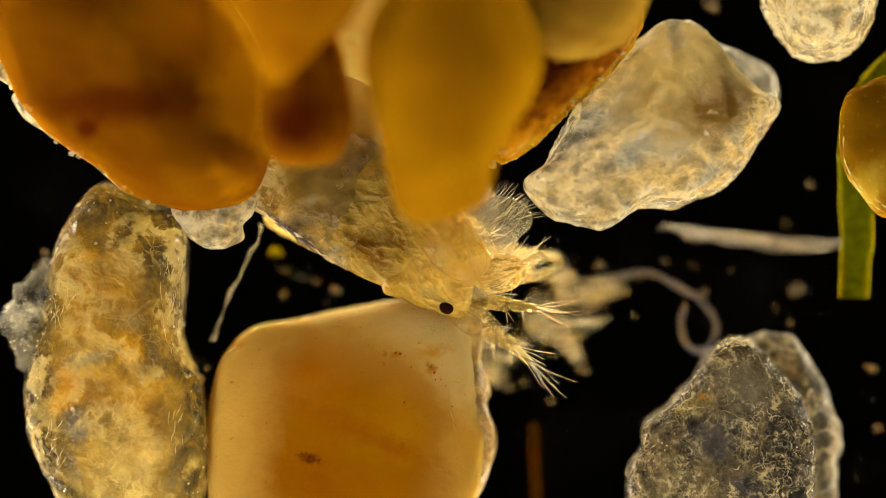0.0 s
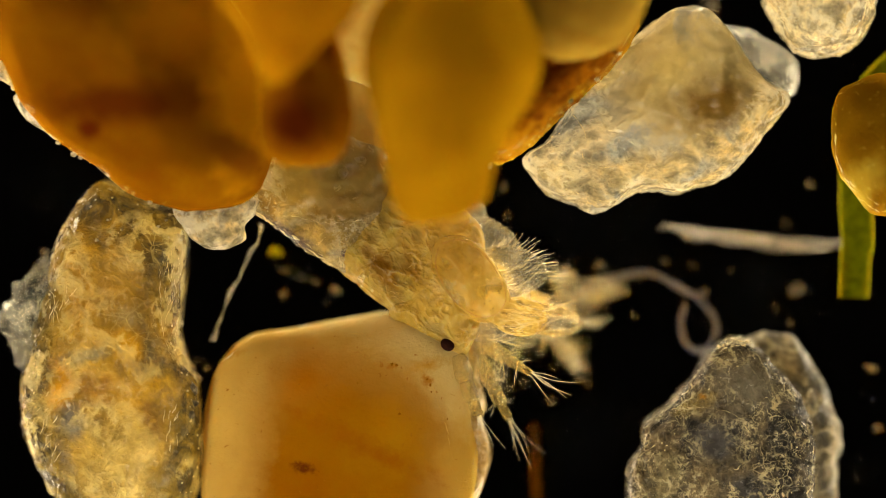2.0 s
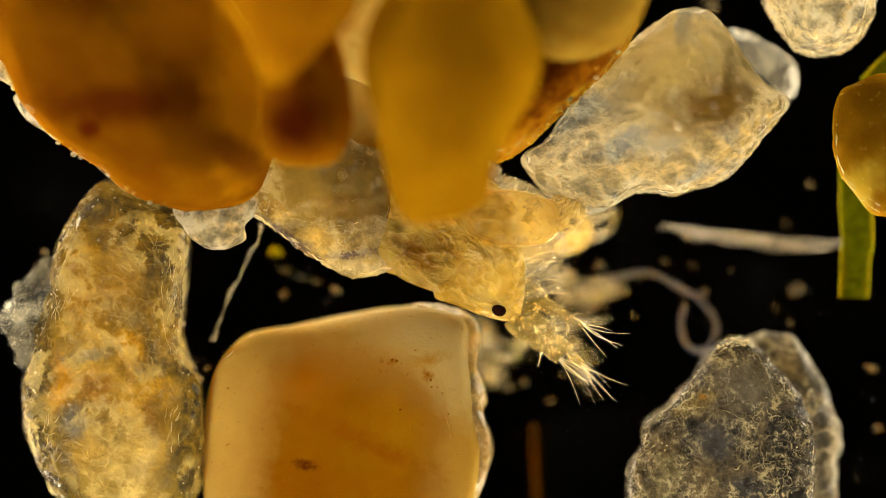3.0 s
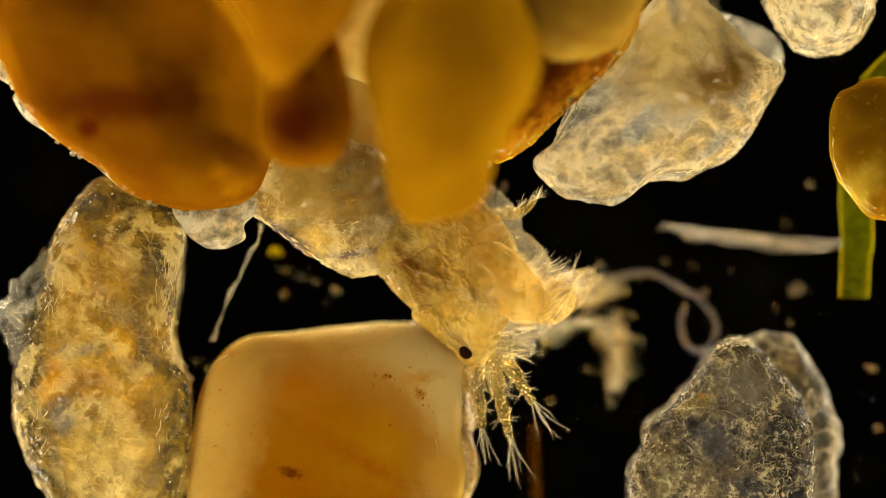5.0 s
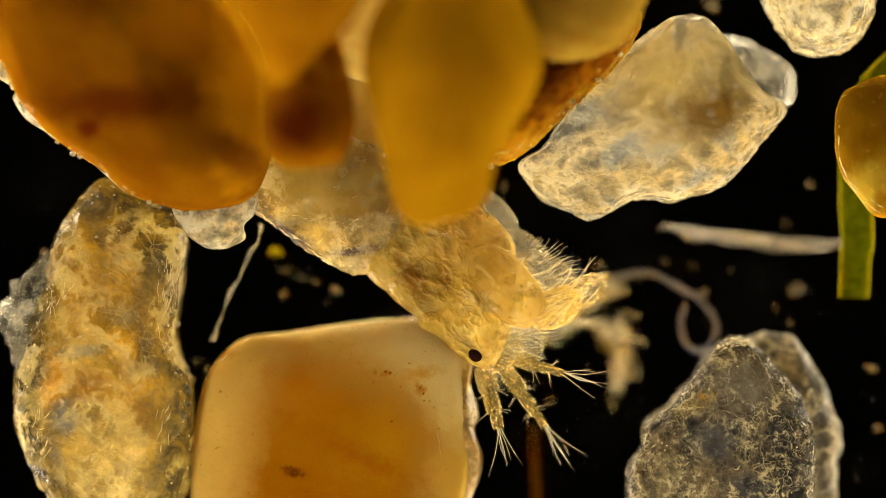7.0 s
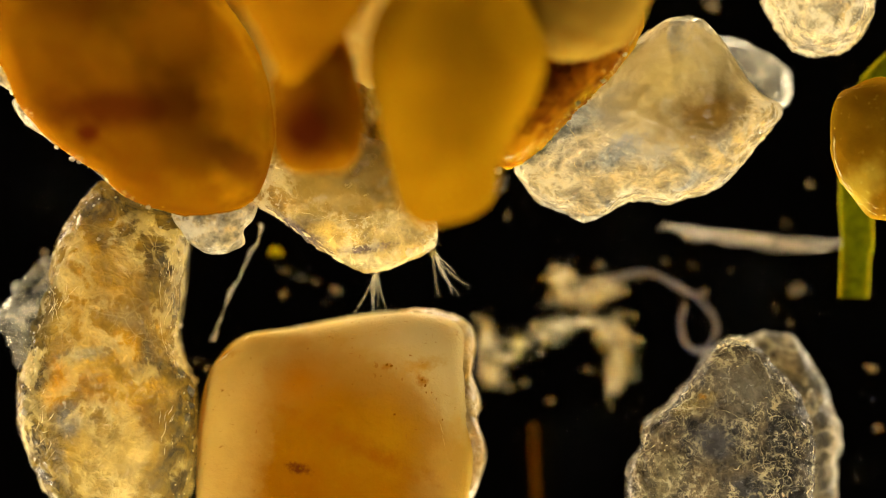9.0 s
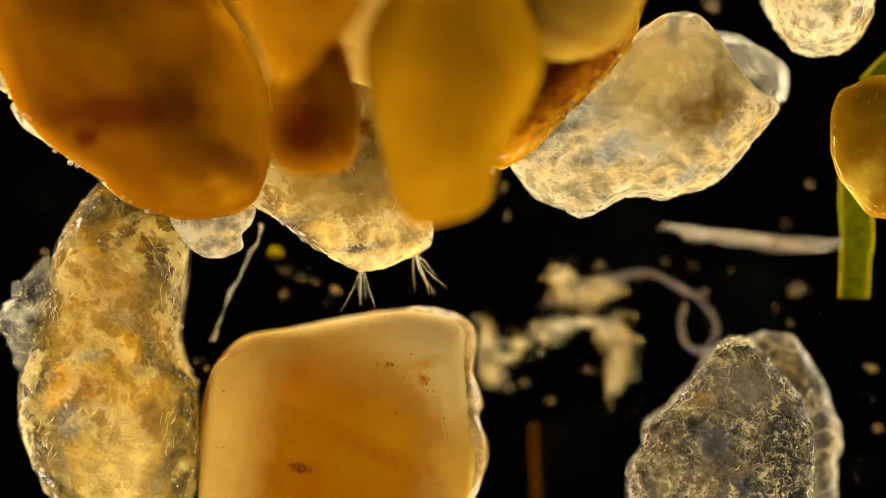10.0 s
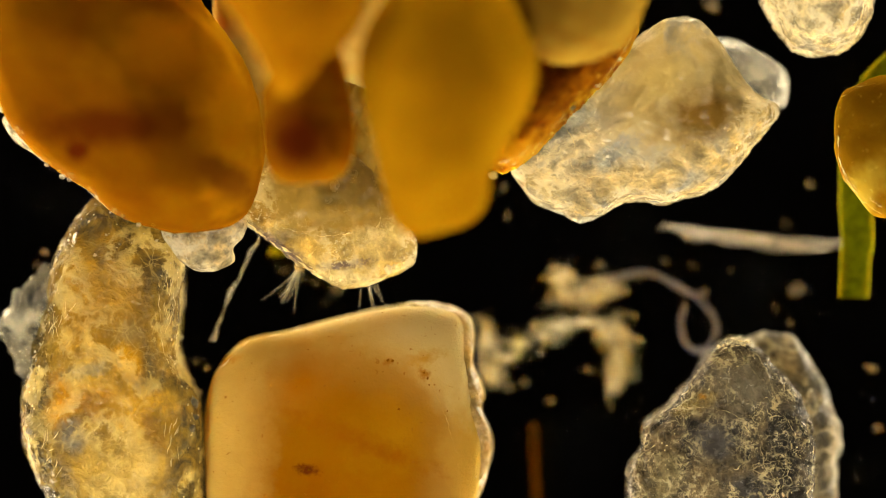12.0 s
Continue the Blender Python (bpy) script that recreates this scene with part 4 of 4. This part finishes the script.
def seta_fan(bm, root, angle, spread, length, count, seed=0, thick=0.38):
    rnd = random.Random(seed)
    for k in range(count):
        a = radians(angle + spread * ((k + 0.5) / count - 0.5) + rnd.uniform(-5, 5))
        lift = rnd.uniform(-0.25, 0.3)
        l = length * rnd.uniform(0.55, 1.05)
        bend = rnd.uniform(-0.14, 0.14)
        p0 = Vector(root) + Vector((rnd.uniform(-3, 3), rnd.uniform(-3, 3), rnd.uniform(-3, 3)))
        p1 = p0 + Vector((math.cos(a), math.sin(a), lift)) * l * 0.5
        p2 = p0 + Vector((math.cos(a + bend), math.sin(a + bend), lift)) * l
        tube(bm, [p0, p1, p2], [thick, thick * 0.7, 0.12], 5, 1, 4)


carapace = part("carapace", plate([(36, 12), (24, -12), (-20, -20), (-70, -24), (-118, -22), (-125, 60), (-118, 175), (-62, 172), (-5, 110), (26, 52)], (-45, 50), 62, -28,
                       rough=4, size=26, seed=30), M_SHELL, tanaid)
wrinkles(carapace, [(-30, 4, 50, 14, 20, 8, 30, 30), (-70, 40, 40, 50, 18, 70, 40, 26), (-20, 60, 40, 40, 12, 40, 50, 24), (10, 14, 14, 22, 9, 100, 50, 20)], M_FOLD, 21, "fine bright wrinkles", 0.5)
part("head_lobe", plate([(-8, -12), (30, -8), (54, 6), (68, 34), (62, 64), (30, 76), (-6, 60), (-18, 20)], (26, 30), 24, -74, rough=3, size=22, seed=37), M_LIMB, tanaid)
bm = bmesh.new()
rnd = random.Random(12)
for k in range(26):
    u = rnd.random()
    seta_fan(bm, (-118 + 140 * u + rnd.uniform(-8, 8), 172 - 120 * u * u + rnd.uniform(-12, 4), -28 + rnd.uniform(-25, 35)), 72 - 40 * u + rnd.uniform(-20, 20), 12, 36, 1, k, 0.34)
for k in range(12):
    seta_fan(bm, (rnd.uniform(-100, 5), rnd.uniform(10, 120), 30), rnd.uniform(5, 45), 6, 30, 1, 100 + k, 0.4)
part("setae", bm, M_SETA, tanaid)
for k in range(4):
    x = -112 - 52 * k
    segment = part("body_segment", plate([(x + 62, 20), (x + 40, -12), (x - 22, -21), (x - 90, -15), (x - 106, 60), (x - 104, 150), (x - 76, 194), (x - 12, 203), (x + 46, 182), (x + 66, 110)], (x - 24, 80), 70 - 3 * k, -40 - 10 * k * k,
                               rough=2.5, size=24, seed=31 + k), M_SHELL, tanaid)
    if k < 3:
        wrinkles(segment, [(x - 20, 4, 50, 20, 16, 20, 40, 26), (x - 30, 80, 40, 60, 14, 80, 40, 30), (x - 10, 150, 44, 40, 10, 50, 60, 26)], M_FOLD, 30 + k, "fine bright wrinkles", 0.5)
for z in (14, -70):
    bm = bmesh.new()
    bmesh.ops.create_icosphere(bm, subdivisions=3, radius=13 * D)
    bmesh.ops.scale(bm, vec=(1.0, 0.85, 0.8), verts=bm.verts)
    bmesh.ops.translate(bm, vec=(0, 0, z * D), verts=bm.verts)
    for f in bm.faces:
        f.smooth = True
    part("eye", bm, M_EYE, tanaid, "round black eye")


def antenna(name, root, angle, lengths, radii, z, seed, skin):
    """Jointed antenna; it turns about its root. Returns the part that holds its joints."""
    a = radians(angle)
    base = None
    at = 0.0
    for k, (l, r) in enumerate(zip(lengths, radii)):
        bm = bmesh.new()
        tube(bm, [(at - 1, 0, 0), (at + l * 0.2, 0, 0), (at + l * 0.8, 0, 0), (at + l, 0, 0)], [r * 0.7, r, r * 0.98, r * 0.72], 10, 0.9, 3, 0.8, seed)
        if k == 0:
            base = part(name, bm, skin, tanaid)
            base.matrix_basis = pose(root[0] * D, root[1] * D, z * D, 0, 0, angle)
        else:
            part("joint", bm, skin, base)
        at += l
        hairs = bmesh.new()
        if k == len(lengths) - 1:
            seta_fan(hairs, (at, 0, 0), 0, 46, 92, 6, seed)
        else:
            seta_fan(hairs, (at - 4, r * 0.8, 0), 60, 30, 22, 2, seed + k)
            seta_fan(hairs, (at - 4, -r * 0.8, 0), -60, 30, 24, 2, seed + k + 9)
        part("setae", hairs, M_SETA, base)
    return base


near_antennule = antenna("antennule", (24, -6), -33, [50, 36, 28], [19, 15, 11], -8, 1, M_LIMB)
far_antennule = antenna("antennule", (58, 16), -22, [52, 40, 30], [15, 12, 8], -64, 2, M_LIMB)
near_antenna = antenna("antenna", (60, 44), 5, [40, 28, 20], [14, 10, 7], -10, 3, M_LIMB)


WRIST = (156, 4)
CLAW = 0.87


def cheliped(root, z, seed):
    """Claw limb: an arm that turns about the shoulder and a claw that turns about the wrist."""
    arm = part("cheliped_arm", plate([(-14, 0), (4, 36), (50, 54), (108, 52), (152, 36), (168, 4), (150, -30), (100, -48), (44, -46), (0, -28)], (76, 3), 36, 0, rough=1.5, size=40, seed=seed), M_ARM, tanaid)
    arm.matrix_basis = pose(root[0] * D, root[1] * D, z * D, 0, 0, 0)
    bm = bmesh.new()
    for k in range(7):
        seta_fan(bm, (25 + 13 * k, 46 - 0.4 * k, 10), 40 + 7 * (k % 3), 30, 30, 1 + k % 2, seed + 20 + k, 0.6)
    part("setae", bm, M_SETA, arm)
    claw = part("claw", plate([(-10, -20), (-8, 22), (40, 40), (92, 34), (114, 8), (102, -26), (45, -40)], (50, 0), 28, 0, rough=1.5, size=30, seed=seed + 1), M_CLAW, tanaid)
    bm = bmesh.new()
    tube(bm, [(80, 12, 0), (120, 20, 0), (155, 20, 0), (180, 14, 0), (196, 3, 0)], [22, 14, 9, 5, 0.8], 12, 0.7, 6, 0.8)
    for k in range(5):
        tube(bm, [(128 + 11 * k, 6 + k, 2), (132 + 11 * k, -2 + k, 4)], [2.4, 0.5], 6, 1, 1)
    part("fixed_finger", bm, M_LIMB, claw, "toothed clear claw finger")
    bm = bmesh.new()
    tube(bm, [(92, -16, 0), (130, -27, 0), (165, -26, 0), (188, -18, 0), (206, -4, 0)], [14, 8, 6, 3.6, 0.8], 12, 0.7, 6, 0.5)
    finger = part("movable_finger", bm, M_LIMB, claw, "curved clear claw finger")
    bm = bmesh.new()
    rnd = random.Random(seed)
    for k in range(34):
        seta_fan(bm, (rnd.uniform(0, 110), rnd.uniform(-26, 30), rnd.uniform(8, 27)), rnd.uniform(-14, 24), 4, 50 + 24 * (k % 2), 1, seed + 40 + k, 0.55)
    for k in range(5):
        seta_fan(bm, (150 + 8 * k, 20, 4), -70, 40, 16, 2, seed + 60 + k, 0.6)
    part("setae", bm, M_SETA, claw)
    for piece in (claw, *claw.children):
        piece.data.transform(Matrix.Scale(CLAW, 4))
    return arm, claw, finger


near_cheliped = cheliped((-120, 128), 18, 50)
far_cheliped = cheliped((-122, 124), -165, 60)


def mouthpart(corners, centre, z, angle, seed):
    lobe = part("mouthpart", plate(corners, centre, 15, z, rough=2.5, size=18, seed=seed), M_VEIL, tanaid)
    bm = bmesh.new()
    rnd = random.Random(seed)
    for k in range(15):
        seta_fan(bm, (centre[0] + rnd.uniform(-20, 40), centre[1] + rnd.uniform(-30, 34), z + rnd.uniform(0, 14)), angle + rnd.uniform(-25, 25), 50, 34, 1, seed + k, 0.34)
    part("setae", bm, M_SETA, lobe)
    return lobe


mouthpart([(0, 40), (10, 90), (45, 108), (75, 100), (82, 80), (60, 55), (30, 35)], (40, 72), -20, 35, 101)
mouthpart([(-40, 80), (-30, 140), (10, 150), (45, 140), (50, 115), (20, 85)], (5, 115), -40, 50, 111)
palp = mouthpart([(-62, 120), (-48, 180), (-8, 206), (30, 212), (56, 190), (50, 158), (16, 120)], (2, 170), -30, 72, 121)
bm = bmesh.new()
for k in range(22):
    u = k / 21
    seta_fan(bm, (-44 + 100 * u, 186 + 24 * math.sin(u * 2.6), -26 + 6 * (k % 3)), 96 - 60 * u, 8, 32, 1, 400 + k, 0.26)
part("comb", bm, M_SETA, palp, "comb of fine bristles")


def leg(root, angle, z, seed):
    bm = bmesh.new()
    tube(bm, [(0, 0, 0), (30, 8, 4), (55, 6, 4)], [13, 12, 9], 10, 0.7, 5, 1.5, seed)
    thigh = part("walking_leg", bm, M_LIMB, tanaid)
    thigh.matrix_basis = pose(root[0] * D, root[1] * D, z * D, 0, 0, angle)
    bm = bmesh.new()
    tube(bm, [(50, 6, 4), (70, 18, 6), (84, 38, 6)], [9, 7, 4], 10, 0.8, 5, 1.2, seed)
    part("joint", bm, M_LIMB, thigh)
    bm = bmesh.new()
    for k in range(9):
        seta_fan(bm, (46 + 5 * k, 12 + 3 * k, 8), 80 - 5 * k, 90, 22, 2, seed + k, 0.4)
    seta_fan(bm, (84, 38, 6), 45, 80, 26, 5, seed + 30, 0.4)
    part("setae", bm, M_SETA, thigh)
    return thigh


CREASE = [([(-12, 0), (4, 34), (50, 53), (108, 51), (150, 35), (165, 6)], 1.0), ([(-10, -8), (14, -34), (50, -45), (100, -47), (146, -30), (164, 0)], 1.0)]
legs = [leg((-72, 108), 8, -10, 71), leg((-100, 118), 25, -50, 81), leg((-150, 190), 35, -20, 91)]
for corners, centre, z in (([(-225, 165), (-214, 214), (-190, 232), (-140, 236), (-98, 224), (-90, 180), (-150, 160)], (-158, 200), -46),
                           ([(-118, 168), (-108, 206), (-84, 222), (-44, 226), (-6, 212), (0, 176), (-60, 158)], (-58, 194), -52),
                           ([(-30, 90), (-16, 150), (24, 176), (58, 160), (66, 118), (34, 80), (0, 70)], (18, 122), -64)):
    veil = part("side_plate", plate(corners, centre, 16, z, rough=2, size=30, seed=int(-centre[0]) + 40, level=5), M_VEIL, tanaid, "colourless side plate")
    bm = bmesh.new()
    for k in range(10):
        u = k / 9
        seta_fan(bm, (corners[1][0] + (corners[4][0] - corners[1][0]) * u, corners[2][1] - 10 - 22 * (2 * u - 0.8) ** 2, z), 75 - 50 * u, 20, 26, 1, 300 + k, 0.3)
    part("setae", bm, M_SETA, veil)

for limb in (near_cheliped, far_cheliped):
    bm = bmesh.new()
    for way, width in CREASE:
        drape(limb[0], bm, [(p.x, p.y) for p in spline([(76 + (x - 76) * 0.9, 3 + (y - 3) * 0.9, 0) for x, y in way], 6)], [0.4, width, width, width, 0.4], 5)
    part("seam", bm, M_SEAM, limb[0], "thin brown seam of the cuticle")
    wrinkles(limb[1], [(46, 0, 44, 28, 22, 4, 26, 46)], M_FOLD, 24, "fine bright striations", 0.5)


# ---- movement ----
def drift(ob, rows, tilt=()):
    """Rows of seconds, shift in x and y (divisions) and turn (degrees); tilt adds rx, ry to each row."""
    x, y, z = HOMES[ob.name]
    tilt = tilt or [(0, 0)] * len(rows)
    walk(ob, [(t, pose(fx(x + dx), fy(y + dy), z * D, rx, ry, turn)) for (t, dx, dy, turn), (rx, ry) in zip(rows, tilt)])


def motions():
    case = [(0, 0, 0, 0), (1, 3, 1, 0.2), (3, 3, 1, 0.2), (5, 2, 0, 0), (7, 2, 0, 0), (7.8, 2, 4, 0), (9, 1, 9, 0), (9.5, 3, 11, 0), (10, -2, 16, 0), (10.5, -13, 30, 0.5), (11, -13, 31, 0.5),
            (11.5, -13, 31, 0.3), (12, -17, 40, 0.2)]
    for ob in (orange, sliver, glint, bead):
        drift(ob, case)
    drift(umber, [(0, 0, 0, 0), (7, 4, 2, 0), (8.8, 18, -2, 3), (9.5, 18, -2, 3), (10, 10, 0, 2), (10.5, 0, 6, 1), (11.5, 5, 10, 2), (12, 12, 20, 3)])
    drift(brown, [(0, 0, 0, 0), (7, 4, 4, 0), (8.8, 20, 12, 0), (9.5, 22, 12, 0), (10, 14, 16, 0), (10.5, 0, 18, 0), (11.5, 2, 22, 0), (12, 5, 30, 0)])
    drift(ochre, [(0, 0, 0, 0), (3, -2, 2, 0.3), (5, -3, 2, 0), (7, -2, 3, 0.5), (8.8, 6, 4, 1.5), (9.5, 6, 3, 1), (10, 0, 4, 1), (10.5, -12, 8, 0.5), (11.5, -12, 10, 1), (12, -9, 22, 1)])
    drift(honey, [(0, 0, 0, 0), (7, 4, 2, 0), (8.8, 10, 4, 0), (10, 4, 10, 0), (12, 0, 24, 0)])
    drift(topaz, [(0, 0, 0, 0), (7, -4, 2, 0), (8.8, 2, 2, 0), (9.5, 2, 2, 0), (10.5, -20, 0, 0), (11.5, -12, 2, 0), (12, -5, 8, 0)])
    drift(rust, [(0, 0, 0, 0), (1.5, -5, 2, 0), (3, -8, -2, 0), (7, -4, 2, 0), (8.8, 5, 6, 2), (9.5, 2, 6, 2), (10.5, -10, 8, 1), (12, -4, 14, 2)])
    drift(chip, [(0, 0, 0, 0), (1.5, 0, 8, 5), (3, 5, 4, 0), (7, 10, 5, 4), (8.8, 8, 4, -4), (10.5, -10, 10, 10), (12, 6, 12, 0)])
    drift(lens, [(0, -12, 5, 0), (1.5, -14, 5, 0), (2.5, -18, 14, 0), (3.2, -18, 14, 0), (5, -19, 13, 0), (7, -17, 8, 0), (7.6, -8, 4, 0), (9, 3, 4, 0), (9.5, 0, 0, 0), (10, -5, 2, 0), (10.5, -22, 11, 0),
                 (11.5, -20, 15, 0), (12, -33, 32, -1)])
    drift(cream, [(0, 0, 0, 0), (1, 0, 0, 0.1), (1.5, -8, 10, -0.3), (2, -9, 18, -1.3), (2.5, -7, 13, -0.6), (3, -7, 12, -0.4), (3.6, -9, 15, -1.0), (4.6, -20, 26, -3.2), (5, -27, 31, -5.0), (5.5, -61, 49, -10.1),
                  (6, -48, 44, -8.3), (6.5, -25, 30, -3.5), (7, -24, 28, -3.3), (9, -18, 19, -1.3), (9.5, -17, 18, -1.3), (10, -15, 18, -0.7), (10.5, -12, 17, 0.8), (11, -11, 17, 1.2), (12, -8, 17, 2.7)])
    stalk = [(0, 0, 0, 0), (0.5, 1, 0, 0), (1, 2, -2, -0.5), (1.5, -3, -4, -1.4), (2, -5, -5, -1.7), (2.5, -2, -5, -1.9), (3, -2, -5, -1.9), (3.6, -4, -6, -2.2), (4.6, -12, -10, -3.4), (5, -17, -12, -4.1), (5.5, -41, -23, -8.5),
             (6, -32, -21, -6.3), (6.5, -15, -10, -4.2), (7, -14, -10, -4.2), (9, -9, -6, -3.7), (9.5, -8, -6, -3.7), (10, -7, -3, -3.4), (10.5, -6, 6, -2.8), (11, -6, 9, -2.3), (12, -5, 21, -1.0)]
    drift(foot, stalk)
    drift(flake, [(t, dx * 0.5, dy * 0.5, a * 0.5) for t, dx, dy, a in stalk])
    # the frosted grain is tipped over by tugs; the last number is how far
    tugs = [(0, 4, 13, 4.5, 1), (1.6, 4, 14, 4.5, 1), (1.7, 8, -4, 10, 1), (1.8, 15, -25, 16, 1), (1.9, 16, -18, 6, 0.4), (2.0, 15, -14, 1, 0), (2.5, 22, -24, 1, 0), (3, 14, -12, 0, 0), (3.2, 12, -10, 0, 0), (4.7, 14, -8, 0, 0),
            (4.85, 18, -24, 4, 0.5), (5, 14, -36, 8, 1), (5.1, 12, -20, 4, 0.5), (5.2, 4, 2, 0, 0), (5.5, 4, 5, 0, 0), (6.5, 9, 0, 0, 0), (7, 9, 0, 0, 0), (9, 2, 3, 0, 0), (9.5, 0, 0, 0, 0), (10, -4, -5, 0, 0), (10.5, -6, -8, 0, 0),
            (11, -5, -2, 0, 0), (12, -4, 4, 0, 0)]
    drift(white, [row[:4] for row in tugs], [(-8 * row[4], 13 * row[4]) for row in tugs])
    drift(cloud, [(0, 0, 0, 0), (1.8, 0, 0, 0), (2.1, 2, -10, 0), (12, -2, -10, 0)])
    drift(yellow, [(0, 0, 0, 0), (1, -3, 0, 0), (1.5, -7, 0, 0), (2, -14, -4, 0), (2.5, -17, -6, 0), (3, -12, -3, 0), (5, -18, 3, 0), (5.5, -22, 6, 0), (6, -14, 2, 0), (7, -8, 0, 0), (9, -16, 3, 0), (9.5, -20, 5, 0),
                   (10, -16, 0, 0), (10.5, -12, -4, 0), (12, -9, 0, 0)])
    drift(tuft, [(0, -112, -50, 40), (1.5, -112, -40, 40), (3.2, -80, -10, 30), (4.8, -10, -5, 5), (5.5, 8, 4, 0), (7, 4, 0, 0), (9, 0, 0, 0), (12, 0, 0, 0)])

    # the animal: seconds, its eye in stage coordinates, the way it faces (degrees below the stage's x)
    lean = [(0, 790, 545, 28), (0.4, 784, 542, 28), (0.8, 804, 566, 31), (1.2, 812, 582, 33), (1.5, 800, 590, 34), (2.0, 792, 610, 40), (2.5, 793, 619, 45), (2.65, 820, 590, 38), (2.8, 868, 545, 28), (3.0, 883, 549, 25),
            (3.2, 897, 547, 25), (3.8, 890, 565, 32), (4.4, 872, 590, 40), (4.8, 853, 606, 45), (5.0, 824, 624, 48), (5.2, 800, 650, 51), (5.5, 791, 671, 54), (6.0, 817, 662, 51), (6.4, 842, 648, 47), (6.8, 845, 635, 43),
            (7.0, 841, 629, 42), (7.2, 826, 604, 42), (7.6, 766, 520, 45), (8.2, 692, 392, 52), (8.8, 664, 352, 58), (9.0, 660, 348, 58), (9.5, 650, 338, 60), (10, 632, 338, 62), (10.5, 598, 342, 66), (11.0, 592, 344, 68),
            (11.5, 585, 344, 70), (12, 572, 350, 74)]
    walk(tanaid, [(t, pose(fx(x), fy(y), (296 - 74 * min(1.0, max(0.0, t - 7.2) / 1.6)) * D, 0, 0, -a)) for t, x, y, a in lean])

    def joint(ob, rows):
        x, y, z = ob.matrix_basis.translation
        walk(ob, [(t, pose(x, y, z, 0, 0, a)) for t, a in rows])

    def reach(limb, rows):
        """Rows of seconds, turn of the arm, turn and dip of the claw, and how far the claw is open."""
        arm, claw, finger = limb
        x, y, z = arm.matrix_basis.translation
        walk(arm, [(t, pose(x, y, z, 0, 0, a)) for t, a, c, dip, gape in rows])
        walk(claw, [(t, pose(x, y, z, 0, 0, a) @ pose(WRIST[0] * D, WRIST[1] * D, 4 * D, 0, 0, c) @ pose(0, 0, 0, 0, dip, 0)) for t, a, c, dip, gape in rows])
        walk(finger, [(t, pose(98 * CLAW * D, -16 * CLAW * D, 0, 0, 0, 14 - gape) @ pose(-98 * CLAW * D, 16 * CLAW * D, 0)) for t, a, c, dip, gape in rows])

    reach(near_cheliped, [(0, -21, 60, 36, 6), (1.5, -18, 57, 34, 6), (2.0, -12, 44, 30, 8), (2.2, -10, 41, 28, 8), (2.5, 0, 56, 30, 4), (2.8, 18, 52, 52, 4), (3.2, 20, 54, 54, 4), (4.0, 16, 70, 40, 4), (4.8, 12, 85, 30, 4), (5.0, 4, 79, 44, 4),
                          (5.2, -14, 82, 42, 8), (5.5, -48, 102, 2, 24), (5.7, -28, 76, 4, 22), (6.0, -10, 56, 4, 22), (6.3, -8, 66, 20, 6), (6.5, -6, 74, 26, 2), (7.0, -4, 74, 30, 2), (7.2, -4, 78, 34, 2), (7.6, -8, 120, 30, 2),
                          (8.1, -12, 160, 20, 2), (8.7, -14, 178, 10, 2), (12, -14, 178, 10, 2)])
    reach(far_cheliped, [(0, -10, 40, 40, 4), (1.5, -8, 30, 40, 4), (2.5, 5, 30, 40, 4), (3.0, 8, 36, 40, 4), (4.8, 20, 40, 40, 4), (5.5, -34, 100, 40, 4), (6.0, -16, 84, 30, 4), (6.3, 25, 36, 26, 12), (6.5, 48, 30, 30, 16),
                         (6.75, 20, 45, 30, 8), (7.0, 0, 64, 34, 4), (7.2, -6, 70, 34, 4), (7.6, -10, 120, 30, 4), (8.1, -15, 160, 20, 4), (8.7, -20, 178, 10, 4), (12, -20, 178, 10, 4)])
    joint(near_antennule, [(0, 0), (1, 5), (1.5, -10), (2.5, -38), (3.0, -14), (5.5, -36), (6.0, -35), (6.5, -32), (7.2, -34), (9, -34), (10.5, -25), (12, -40)])
    joint(far_antennule, [(0, -15), (1.5, -20), (2.5, -25), (3.0, -20), (5.5, -30), (6.5, -8), (7.2, -14), (7.9, 30), (8.6, 80), (12, 80)])
    joint(near_antenna, [(0, 20), (1.5, 5), (2.5, 10), (3.0, -5), (5.5, -10), (6.0, 0), (6.5, 28), (7.0, 25), (8.6, -5), (12, -5)])
    walk(palp, [(t, pose(x * D, y * D, 0)) for t, x, y in [(0, 6, 16), (1.5, 6, 12), (2.5, 0, 10), (3.2, 0, 10), (4.8, 0, 10), (5.5, 2, 18), (6.0, -6, 14), (7.2, -16, 16), (7.8, -60, -80), (8.6, -80, -140), (12, -80, -140)]])
    joint(legs[0], [(0, 5), (1, 12), (2, 0), (2.5, 20), (3, 35), (5, 15), (5.5, 0), (6, 8), (6.5, 18), (7.2, 8), (7.9, 80), (8.6, 150), (12, 150)])
    joint(legs[1], [(0, 35), (1, 25), (2, 30), (2.5, 20), (3, 45), (5, 25), (6, 30), (7.2, 28), (7.9, 100), (8.6, 160), (12, 160)])
    joint(legs[2], [(0, 140), (1.9, 140), (2.05, 70), (2.2, 0), (2.45, 40), (2.8, 70), (3.2, 70), (4.8, 60), (5.0, 48), (5.2, 95), (5.4, 150), (7.2, 150), (8.6, 165), (12, 165)])


motions()
